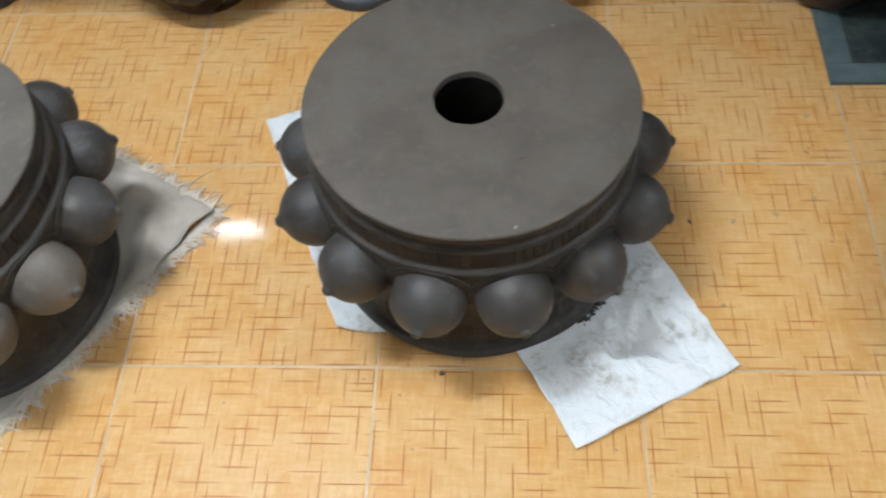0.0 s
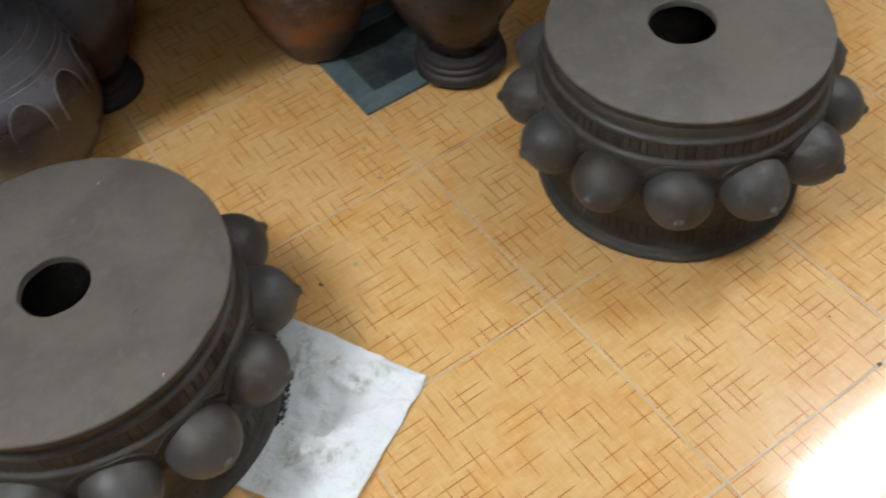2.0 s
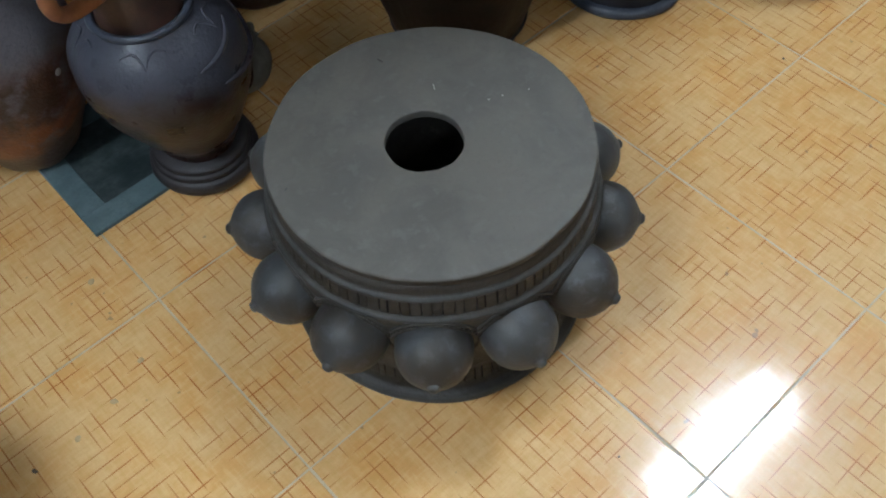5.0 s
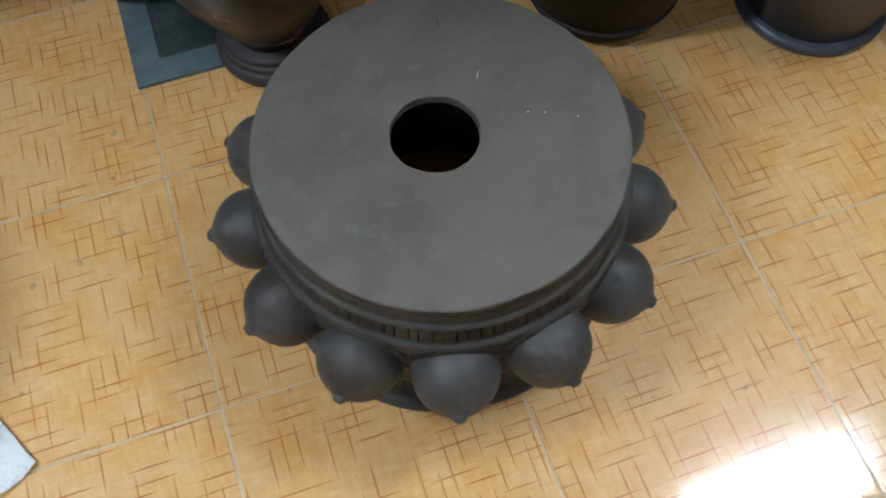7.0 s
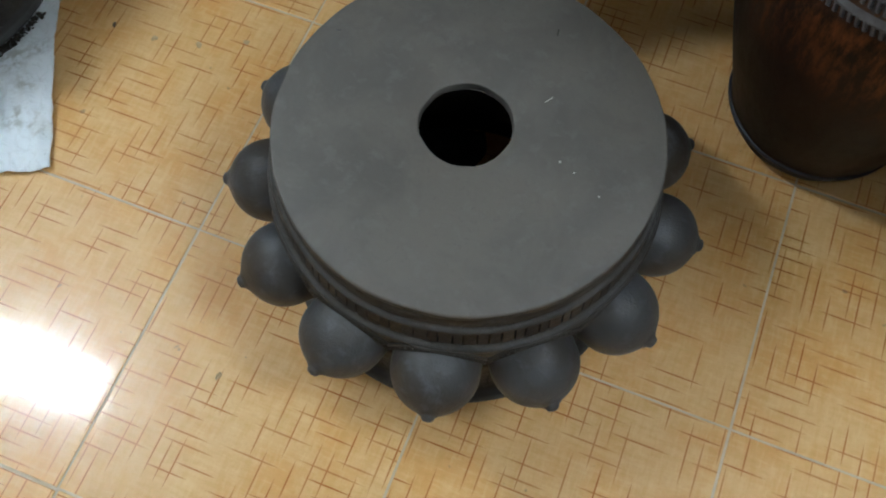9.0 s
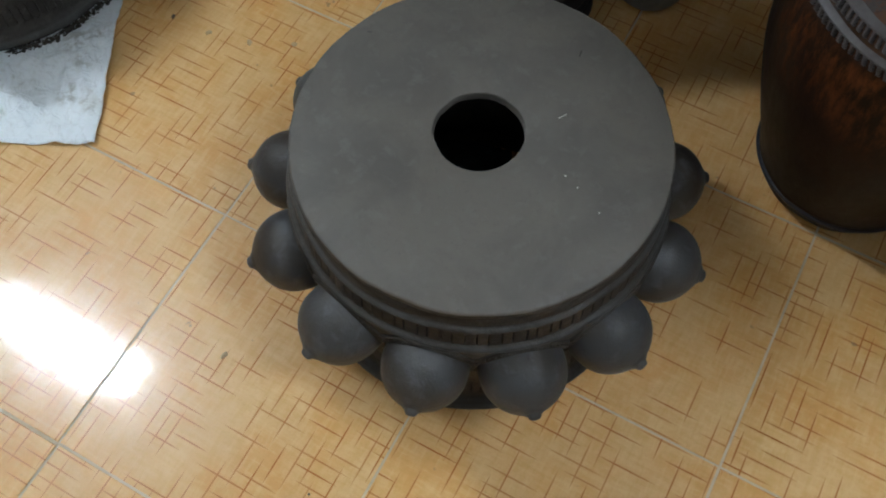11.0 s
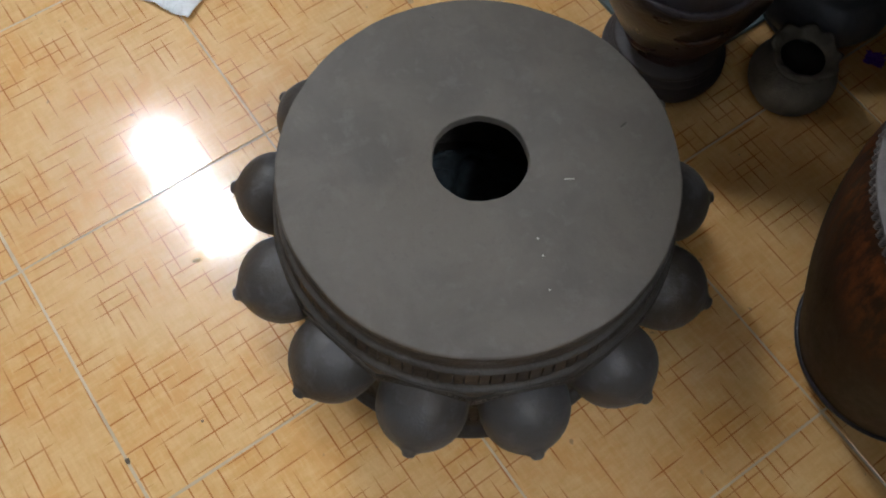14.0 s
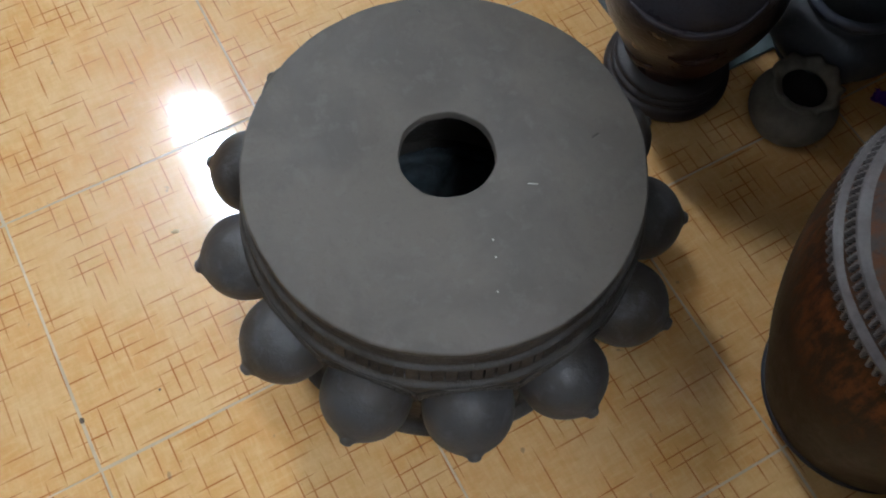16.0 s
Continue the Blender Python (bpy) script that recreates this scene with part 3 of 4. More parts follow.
def bulb_shape(k):
    rows = [(0.0460, -0.016), (0.0484, 0.0), (0.0502, 0.015), (0.0504, 0.030), (0.0484, 0.043), (0.0438, 0.0540), (0.0372, 0.0632), (0.0288, 0.0706), (0.0200, 0.0758), (0.0132, 0.0790), (0.0092, 0.0818)]
    rows = smooth_profile(rows, 3)

    def shape(r, z, a, n):
        f = 1 + 0.02 * noise.noise((1.3 * math.cos(a) + k, 1.3 * math.sin(a), z * 22))
        return r * f, z

    return lathe(rows, 40, 0.0, 0.0, shape)


def nipple_shape():
    return lathe([(0.0134, 0.0788), (0.0096, 0.0808), (0.0080, 0.0828), (0.0071, 0.0850), (0.0056, 0.0868), (0.0030, 0.0877), (0.0005, 0.0880)], 20)


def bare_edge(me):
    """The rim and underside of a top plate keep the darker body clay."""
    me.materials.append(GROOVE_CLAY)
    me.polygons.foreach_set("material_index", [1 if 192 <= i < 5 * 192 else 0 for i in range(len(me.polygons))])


def pottery_drum(m, label, turn):
    """Round pedestal with thirteen pointed knobs round its waist."""
    drum = thing("pottery_drum", m @ pose(0, 0, 0, 0, 0, turn), label, "pottery drum", "clay drums")
    v, f, flat = drum_body()
    body = mesh_object("body", v, f, CLAY, drum)
    body.data.polygons.foreach_set("use_smooth", [not q for q in flat])
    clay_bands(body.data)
    v, f = drum_top()
    plate = mesh_object("top_plate", v, f, TOP_CLAY, drum, "flat matt brown-grey top with a round hole")
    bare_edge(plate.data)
    meshes = []
    for k in range(BULBS):
        a = 2 * math.pi * k / BULBS
        # the knob's axis points outwards and a little down
        at = pose(0, 0, 0, 0, 0, math.degrees(a)) @ pose(0.2150, 0, 0.1850, 0, 90 - 1.0, 0) @ Matrix.Scale(1.055, 4)
        v, f = bulb_shape(k * 3.7)
        knob = mesh_object("knob", v, f, BULB_CLAY, drum, at=at)
        if k == 0:
            v, f = nipple_shape()
            tip = mesh_object("tip", v, f, TIP_CLAY, knob, "worn pointed tip")
            tip_mesh = tip.data
        else:
            tip = tagged(new("tip", tip_mesh), "worn pointed tip")
            tip.parent = knob
        # a raised arch with beading over each knob, two carved lines beside it
        arcs = []
        for radius, thick in ((0.0570, 0.0030), (0.0655, 0.0028)):
            # neighbouring straps meet in a V half-way between two knobs
            meet = math.acos(min(1.0, 0.0550 / radius))
            path = []
            for i in range(25):
                b = meet + (math.pi - 2 * meet) * i / 24
                da, dz = radius * math.cos(b) / 0.231, radius * math.sin(b) * 0.95
                z = min(0.1840 + dz, 0.2425)
                r = wall_radius(z)
                path.append((r * math.cos(a + da), r * math.sin(a + da), z))
            arcs.append(tube(path, thick, 6))
        for i in range(18):
            b = math.radians(28 + 124 * i / 17)
            da, dz = 0.0612 * math.cos(b) / 0.231, 0.0612 * math.sin(b) * 0.95
            z = min(0.1840 + dz, 0.2405)
            r = wall_radius(z) + 0.0012
            c = Vector((r * math.cos(a + da), r * math.sin(a + da), z))
            arcs.append(tube([c + Vector((0, 0, -0.0016)), c + Vector((0, 0, 0.0016))], 0.0017, 5))
        v, f = join(*arcs)
        mesh_object("arch_moulding", v, f, CLAY, drum)
        # carved leaf strokes in the gap between knobs
        g = a + math.pi / BULBS
        carv = []
        for s in (-1, 1):
            for q in range(3):
                path = []
                for i in range(7):
                    t = i / 6
                    z = 0.208 - 0.05 * t - 0.012 * q
                    da = s * (0.012 + 0.05 * (1 - t) ** 1.6 - 0.008 * q)
                    r = wall_radius(z) + 0.0002
                    path.append((r * math.cos(g + da), r * math.sin(g + da), z))
                carv.append(tube(path, [0.0014, 0.0028, 0.0034, 0.0034, 0.0030, 0.0022, 0.0012], 5))
        v, f = join(*carv)
        mesh_object("leaf_carving", v, f, GROOVE_CLAY, drum)
    return drum


WALL_ROWS = [(0.2195, 0.105), (0.2225, 0.130), (0.2285, 0.155), (0.2350, 0.180), (0.2385, 0.203), (0.2397, 0.222), (0.2395, 0.234), (0.2385, 0.2405), (0.2390, 0.2425)]


def wall_radius(z):
    return float(np.interp(z, [p[1] for p in WALL_ROWS], [p[0] for p in WALL_ROWS]))


DRUM_B, DRUM_A, DRUM_L = (0.363, 0.1185), (-0.652, 0.249), (-1.480, 0.146)
drum_b = pottery_drum(pose(*DRUM_B, 0.0), "dark brown-grey clay drum with thirteen pointed knobs on bare tiles", -21.8)
drum_a = copy_thing(drum_b, pose(*DRUM_A, 0.006, 0, 0, 7.5))
for child in drum_a.children:
    if child.name.startswith("top_plate"):
        v, f = drum_top(0.006, 0.003, 0.003, 1.042)
        plate = bpy.data.meshes.new("top_plate")
        plate.from_pydata(v, [], f)
        plate.materials.append(RED_CLAY)
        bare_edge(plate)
        plate.polygons.foreach_set("use_smooth", [True] * len(plate.polygons))
        child.data = plate
tagged(drum_a, "dark brown-grey clay drum with pointed knobs standing on white paper")
drum_l = copy_thing(drum_b, pose(*DRUM_L, 0.005, 0, 0, 2.5))
worn = None
for owner in (drum_a, drum_l):
    for child in owner.children:
        if child.name.startswith("body"):
            if worn is None:
                v, f, flat = drum_body(0.0038)
                worn = bpy.data.meshes.new("body")
                worn.from_pydata(v, [], f)
                worn.materials.append(CLAY)
                worn.polygons.foreach_set("use_smooth", [not q for q in flat])
                clay_bands(worn)
            child.data = worn
# two of its knobs are a paler taupe
for child in drum_l.children:
    if child.name.startswith("knob"):
        facing = math.degrees(math.atan2(child.matrix_basis.translation.y, child.matrix_basis.translation.x))
        if -70 < facing + 2.5 < -10:
            child.data = child.data.copy()
            child.data.materials[0] = TAUPE_CLAY
            tagged(child, "paler taupe knob")
tagged(drum_l, "dark brown clay drum with pointed knobs standing on frayed canvas")

# ---- sheets under the drums ----


def sheet(name, corners, n, mat, label, category, centre, lift, seed, flat=0.24, thick=0.0012, ragged=0.004):
    """A thin creased sheet over four corners (in turn), pressed flat under the drum."""
    p00, p10, p11, p01 = [Vector((*c, 0)) for c in corners]
    verts = []
    for layer in (0, 1):
        for i in range(n + 1):
            for j in range(n + 1):
                u, v = i / n, j / n
                p = p00 * (1 - u) * (1 - v) + p10 * u * (1 - v) + p11 * u * v + p01 * (1 - u) * v
                e = min(u, v, 1 - u, 1 - v)
                if e < 1e-6:
                    p = p + Vector((noise.noise((p.x * 21 + seed, p.y * 21, 0)), noise.noise((p.x * 21, p.y * 21 + seed, 4)), 0)) * ragged
                d = (Vector((p.x, p.y)) - Vector(centre)).length
                k = min(1.0, max(0.0, (d - flat) / 0.05))
                fold = (1 - 2.2 * abs(noise.noise((p.x * 11 + seed, p.y * 11, 1)))) * 0.7 + (1 - 2 * abs(noise.noise((p.x * 27, p.y * 27 + seed, 2)))) * 0.38 + 0.2 * (1 - 2 * abs(noise.noise((p.x * 64, p.y * 64, seed))))
                fold = max(fold, 0.0)
                z = 0.0006 + lift * k * fold * (0.35 + 0.65 * math.exp(-max(0.0, d - flat) / 0.12))
                verts.append((p.x, p.y, z + thick * layer))
    faces = []
    m = n + 1
    off = m * m
    for i in range(n):
        for j in range(n):
            a, b, c, d = i * m + j, (i + 1) * m + j, (i + 1) * m + j + 1, i * m + j + 1
            faces.append((off + a, off + b, off + c, off + d))
            faces.append((d, c, b, a))
    rim = [i * m for i in range(n)] + [n * m + j for j in range(n)] + [i * m + n for i in range(n, 0, -1)] + [j for j in range(n, 0, -1)]
    for q, a in enumerate(rim):
        b = rim[(q + 1) % len(rim)]
        faces.append((a, b, off + b, off + a))
    ob = mesh_object(name, verts, faces, mat)
    return tagged(ob, label, category)


paper = sheet("paper_sheet", [(-0.250, 0.006), (-0.500, -0.131), (-0.735, 0.310), (-0.485, 0.447)], 110, PAPER, "creased white paper sheet with grey stains under a drum", "paper", DRUM_A, 0.020, 1.7)
# wet black mud squeezed out along the drum's foot
rng = random.Random(31)
lumps = []
for i in range(260):
    turn = math.radians(-46 + 46 * rng.random())
    far = 0.235 + 0.012 * rng.random() ** 2
    size = 0.0008 + 0.0030 * rng.random() ** 4
    cx, cy = DRUM_A[0] + far * math.cos(turn), DRUM_A[1] + far * math.sin(turn)
    v, f = lathe([(0.0005, 0.0), (size, 0.0), (size * 1.1, size * 0.35), (size * 0.7, size * 0.8), (0.0005, size)], 9, size * 0.9, 7.0 * i)
    spin, long = rng.random() * 3.1, 1.0 + 1.2 * rng.random()
    lumps.append(([(cx + p[0] * long * math.cos(spin) - p[1] * math.sin(spin), cy + p[0] * long * math.sin(spin) + p[1] * math.cos(spin), p[2] + 0.006) for p in v], f))
v, f = join(*lumps)
tagged(mesh_object("mud_residue", v, f, MUD, paper), "clotted black mud along the drum's foot", kind="stuff")
sheet("paper_sheet", [(-0.868, 0.062), (-0.640, 0.060), (-0.800, 0.560), (-1.040, 0.497)], 60, PAPER, "small crumpled white paper sheet under a drum", "paper", DRUM_A, 0.030, 6.1, 0.235)
canvas = sheet("canvas_sheet", [(-1.104, 0.292), (-1.400, -0.150), (-1.960, 0.130), (-1.640, 0.610)], 80, CANVAS, "grey-beige frayed canvas square under a clay drum", "cloth", DRUM_L, 0.030, 3.3, 0.24, 0.0016, 0.008)

# frayed ends along the two edges that show
rng = random.Random(5)
fray = []
for (ax, ay), (bx, by), out in (((-1.104, 0.292), (-1.400, -0.150), (0.83, -0.55)), ((-1.104, 0.292), (-1.640, 0.610), (0.51, 0.86))):
    for i in range(700):
        t = rng.random()
        x, y = ax + (bx - ax) * t, ay + (by - ay) * t
        ln = 0.010 + 0.030 * rng.random() ** 2
        ang = math.atan2(out[1], out[0]) + rng.gauss(0, 0.6)
        bend = rng.gauss(0, 0.5)
        p0 = Vector((x - 0.006 * out[0], y - 0.006 * out[1], 0.0045))
        p1 = p0 + Vector((math.cos(ang), math.sin(ang), 0.05)) * ln * 0.6
        p2 = p1 + Vector((math.cos(ang + bend), math.sin(ang + bend), -0.1)) * ln * 0.6
        p2.z = max(p2.z, 0.001)
        fray.append(tube([p0, p1, p2], [0.0019, 0.0015, 0.0007], 4))
v, f = join(*fray)
mesh_object("frayed_fringe", v, f, THREAD, canvas, "loose frayed threads")

for path in ([(-1.163, 0.352, 0.004), (-1.130, 0.375, 0.009), (-1.100, 0.392, 0.005)], [(-1.392, 0.585, 0.002), (-1.365, 0.590, 0.003), (-1.340, 0.588, 0.002)], [(-1.372, 0.545, 0.002), (-1.358, 0.556, 0.004), (-1.348, 0.568, 0.002)]):
    v, f = tube(path, [0.0008, 0.0009, 0.0005], 5)
    tagged(mesh_object("straw", v, f, STRAW), "loose dry straw fibre lying by the canvas", "straw", "straws")

# ---- dark square slab ----
slab = thing("slate_slab", pose(0.133, 0.722, 0.0), "dark teal square slab with a lighter border lying flat", "slab")
H = 0.1415
part("inset", box_bm(-H + 0.048, H - 0.048, -H + 0.048, H - 0.048, 0.0, 0.006, 0.0006), SLATE_DARK, slab, "blackish rough centre panel")
for x0, x1, y0, y1 in ((-H, H, -H, -H + 0.0475), (-H, H, H - 0.0475, H), (-H, -H + 0.0475, -H + 0.048, H - 0.048), (H - 0.0475, H, -H + 0.048, H - 0.048)):
    part("border", box_bm(x0, x1, y0, y1, 0.0, 0.0085, 0.0012), SLATE, slab)

# ---- jars ----


def closed_profile(outer, wall=0.008, depth=0.5):
    """An outside profile (bottom to lip) with an inside that follows it down."""
    inner = [(max(r - wall, 0.001), z) for r, z in reversed(outer) if z > outer[-1][1] * (1 - depth)]
    return [(0.001, outer[0][1])] + outer + inner[1:] + [(0.001, inner[-1][1])]


def ring(r, z, thick, seg=72):
    path = [(r * math.cos(2 * math.pi * i / seg), r * math.sin(2 * math.pi * i / seg), z) for i in range(seg)]
    return tube(path, thick, 8, True)


def profile_radius(outer, z):
    zs = [p[1] for p in outer]
    return float(np.interp(z, zs, [p[0] for p in outer]))


def footed_vase(m, label):
    """A vase on a stepped ring foot, leaf-shaped folds on its belly, a collar and a looped handle."""
    vase = thing("footed_vase", m, label, "vase", "footed vases")
    v, f = lathe([(0.001, 0.0), (0.090, 0.0), (0.0960, 0.003), (0.0980, 0.011), (0.0968, 0.021), (0.0925, 0.0262), (0.0893, 0.0268), (0.0882, 0.0300), (0.0908, 0.0330), (0.0912, 0.0370), (0.0872, 0.0400), (0.0846, 0.0410), (0.0840, 0.0440), (0.0866, 0.0470), (0.0868, 0.0510), (0.0825, 0.0545), (0.0735, 0.0565), (0.0690, 0.0585), (0.001, 0.0585)], 80, 0.0008)
    mesh_object("foot", v, f, FOOT_GLAZE, vase, "stepped grey ring foot")
    outer = smooth_profile([(0.0685, 0.056), (0.0675, 0.068), (0.0735, 0.085), (0.0860, 0.103), (0.1015, 0.140), (0.1205, 0.185), (0.1325, 0.230), (0.1355, 0.268), (0.1290, 0.306), (0.1080, 0.338), (0.0820, 0.357), (0.0720, 0.366)], 4)
    v, f = lathe(closed_profile(outer, 0.009, 0.6), 96, 0.003, 2.0)
    mesh_object("body", v, f, FOOTED, vase)
    v, f = ring(0.0735, 0.366, 0.0065)
    mesh_object("collar", v, f, INK_RIM, vase, "rolled grey collar")
    neck = smooth_profile([(0.066, 0.362), (0.062, 0.390), (0.063, 0.450), (0.074, 0.500), (0.090, 0.526), (0.093, 0.534)], 4)
    v, f = lathe(neck + [(r - 0.007, z) for r, z in reversed(neck)], 72, 0.001)
    mesh_object("neck", v, f, NECK, vase, "red-brown flaring neck")
    # looped handle from the collar out and up to the neck
    side = math.radians(207)
    path = [(r * math.cos(side), r * math.sin(side), z) for r, z in smooth_profile([(0.060, 0.442), (0.086, 0.446), (0.116, 0.454), (0.137, 0.472), (0.140, 0.498), (0.124, 0.518), (0.088, 0.526)], 3)]
    v, f = tube(path, [0.0145 - 0.003 * math.sin(math.pi * i / (len(path) - 1)) for i in range(len(path))], 12)
    mesh_object("handle", v, f, ORANGE_CLAY, vase, "bare orange clay looped handle")
    v, f = lathe([(0.0005, -0.006), (0.008, -0.004), (0.0115, 0.002), (0.0095, 0.007), (0.0005, 0.010)], 16, 0.003, 4.0)
    mesh_object("clay_lump", v, f, ORANGE_CLAY, vase, "lump of orange clay beside the collar", at=pose(0.079 * math.cos(side), 0.079 * math.sin(side), 0.366))

    def on_body(points, thick, name):
        path = []
        for deg, z in smooth_profile(points, 4):
            r = profile_radius(outer, z) + 0.0006
            a = math.radians(deg)
            path.append((r * math.cos(a), r * math.sin(a), z))
        n = len(path) - 1
        v, f = tube(path, [0.0006 + thick * math.sin(math.pi * (0.06 + 0.88 * i / n)) for i in range(n + 1)], 7)
        mesh_object(name, v, f, FOOTED, vase)

    # small curled V strokes round the shoulder
    for base in (168, 238, 308, 18, 88):
        on_body([(base - 20, 0.348), (base - 11, 0.352), (base - 4, 0.348), (base, 0.336)], 0.0013, "curl_stroke")
        on_body([(base + 20, 0.349), (base + 11, 0.3525), (base + 4, 0.348), (base + 1, 0.339)], 0.0013, "curl_stroke")
    # draped leaf folds
    on_body([(272, 0.310), (286, 0.313), (304, 0.320), (322, 0.333)], 0.0042, "leaf_fold")
    on_body([(284, 0.270), (296, 0.262), (310, 0.258), (326, 0.259), (345, 0.270), (362, 0.298)], 0.0068, "leaf_fold")
    on_body([(312, 0.190), (322, 0.182), (334, 0.190), (342, 0.204)], 0.0052, "leaf_fold")
    on_body([(262, 0.104), (276, 0.098), (290, 0.108), (300, 0.122)], 0.0048, "leaf_fold")
    on_body([(60, 0.300), (76, 0.258), (94, 0.244), (116, 0.262)], 0.0050, "leaf_fold")
    # the thrown body leans a little off its foot
    for ob in vase.children:
        for vert in ob.data.vertices:
            up = max(0.0, vert.co.z - 0.058)
            vert.co.x -= 0.075 * up
            vert.co.y -= 0.045 * up
    return vase


vase = footed_vase(pose(0.231, 0.594, 0.009, 0, 0, 0), "smoke-blackened brown footed vase standing partly on the slab")
copy = copy_thing(vase, pose(-0.897, 0.887, 0.0, 0, 0, 55))
for child in copy.children:
    if child.name.startswith(("body", "neck", "curl", "leaf", "foot")):
        child.data = child.data.copy()
        child.data.materials[0] = FOOT_BLUE if child.name.startswith("foot") else VIOLET
tagged(copy, "glossy violet-black footed vase beside a round jar")
copy = copy_thing(vase, pose(-0.406, 1.014, 0.0, 0, 0, 140) @ Matrix.Scale(0.88, 4))
tagged(copy, "dark reddish-brown footed vase behind a carved jar")


def round_jar(m, name, outer, mat, label, wobble=0.004, seed=1.0, rings=(), lip=None, group="round jars", depth=0.6, line=None):
    jar = thing(name, m, label, "jar", group)
    prof = smooth_profile(outer, 5)
    v, f = lathe(closed_profile(prof, 0.009, depth), 96, wobble, seed)
    mesh_object("body", v, f, mat, jar)
    for z, thick in rings:
        v, f = ring(profile_radius(prof, z), z, thick)
        mesh_object("incised_ring", v, f, line or mat, jar)
    if lip:
        v, f = ring(lip[0], lip[1], lip[2])
        mesh_object("lip", v, f, lip[3], jar, "rolled lip")
    return jar, prof


smoked, sprof = round_jar(pose(0.026, 0.838, 0.009, 0, 0, 40), "round_jar", [(0.066, 0.0), (0.078, 0.012), (0.098, 0.055), (0.122, 0.11), (0.141, 0.18), (0.147, 0.245), (0.138, 0.31), (0.112, 0.365), (0.088, 0.388), (0.084, 0.41), (0.095, 0.43)], SMOKED, "brown round jar with orange patch and grey shoulder", rings=((0.372, 0.003), (0.352, 0.002)), lip=(0.094, 0.43, 0.008, SMOKED))
# a dab of pale slip on its belly
turn = math.radians(-66 - 40)
reach = profile_radius(sprof, 0.231) + 0.0005
v, f = lathe([(0.0005, 0.0016), (0.004, 0.0014), (0.0066, 0.0006), (0.0074, -0.002)], 14, 0.004, 3.0)
mesh_object("slip_dab", v, f, WHITE_MARK, smoked, "dab of pale dried slip", at=pose(reach * math.cos(turn), reach * math.sin(turn), 0.231, 0, 0, math.degrees(turn)) @ pose(0, 0, 0, 0, 90, 0))
round_jar(pose(-1.220, 0.880, 0.0, 0, 0, 0), "round_jar", [(0.085, 0.0), (0.098, 0.008), (0.120, 0.045), (0.152, 0.10), (0.176, 0.17), (0.182, 0.24), (0.165, 0.31), (0.125, 0.36), (0.095, 0.38), (0.092, 0.41), (0.105, 0.43)], VIOLET, "blackish violet-glazed round jar on the tiles", seed=4.0, lip=(0.104, 0.43, 0.008, VIOLET))
carved, cprof = round_jar(pose(-0.600, 0.900, 0.0, 0, 0, 0), "carved_jar", [(0.100, 0.0), (0.112, 0.006), (0.138, 0.04), (0.162, 0.08), (0.177, 0.13), (0.181, 0.18), (0.174, 0.23), (0.158, 0.275), (0.130, 0.315), (0.098, 0.335), (0.086, 0.345), (0.084, 0.37), (0.096, 0.395)], ASHEN, "ash-grey and brown round jar carved with rings and petals", seed=7.0, rings=((0.322, 0.0016), (0.310, 0.0013), (0.284, 0.0016), (0.274, 0.0013)), lip=(0.096, 0.395, 0.008, ASHEN), line=ASH_LINE)
PETALS = 11
for k in range(PETALS):
    def petal_point(side, t, wide):
        """A point of the petal's outline: rounded tip on the shoulder, straight sides down the belly."""
        z = 0.180 + 0.078 * math.sin(math.pi * t) ** 0.6 * (0.90 + 0.10 * wide)
        a = 2 * math.pi * (k + 0.5 + 0.36 * wide * side) / PETALS
        r = profile_radius(cprof, z) + 0.0003
        return (r * math.cos(a), r * math.sin(a), z)

    path = [petal_point(math.cos(math.pi * i / 24), i / 24, 1.0) for i in range(25)]
    v, f = tube(path, [0.0008 + 0.0010 * math.sin(math.pi * i / 24) for i in range(25)], 6)
    mesh_object("petal_carving", v, f, ASH_LINE, carved)
    verts, faces = [], []
    for i in range(13):
        t = 0.06 + 0.44 * i / 12
        for q in range(9):
            x, y, z = petal_point(math.cos(math.pi * t) * (1 - q / 4), t, 0.86)
            lift = 1.0 + 0.0022 / math.hypot(x, y) * (1.0 - abs(1 - q / 4) ** 4)
            verts.append((x * lift, y * lift, z))
    for i in range(12):
        for q in range(8):
            faces.append((i * 9 + q, i * 9 + q + 1, (i + 1) * 9 + q + 1, (i + 1) * 9 + q))
    mesh_object("petal", verts, faces, PETAL, carved, "darker rounded petal panel")

round_jar(pose(-1.735, 0.905, 0.0, 0, 0, 0), "round_jar", [(0.115, 0.0), (0.128, 0.006), (0.130, 0.020), (0.122, 0.035), (0.125, 0.06), (0.150, 0.12), (0.165, 0.20), (0.150, 0.28), (0.100, 0.33), (0.090, 0.36)], INK, "blue-black jar on a broad foot", seed=9.0)
round_jar(pose(0.592, 0.935, 0.0, 0, 0, 0), "round_jar", [(0.090, 0.0), (0.104, 0.006), (0.112, 0.03), (0.128, 0.08), (0.142, 0.14), (0.138, 0.20), (0.110, 0.25), (0.080, 0.27), (0.085, 0.29)], FOOTED, "dark brown rounded jar behind the tall jar", seed=12.0)
tagged(round_jar(pose(0.310, 0.846, 0.0087, 0, 0, 0), "squat_pot", [(0.066, 0.0), (0.078, 0.005), (0.082, 0.012), (0.080, 0.018), (0.094, 0.036), (0.109, 0.066), (0.105, 0.098), (0.088, 0.122), (0.074, 0.130), (0.076, 0.145)], SQUAT, "squat blue-grey pot with a wide rolled mouth", seed=15.0, lip=(0.076, 0.145, 0.008, INK_RIM), group="pots", depth=0.8)[0], category="pot")

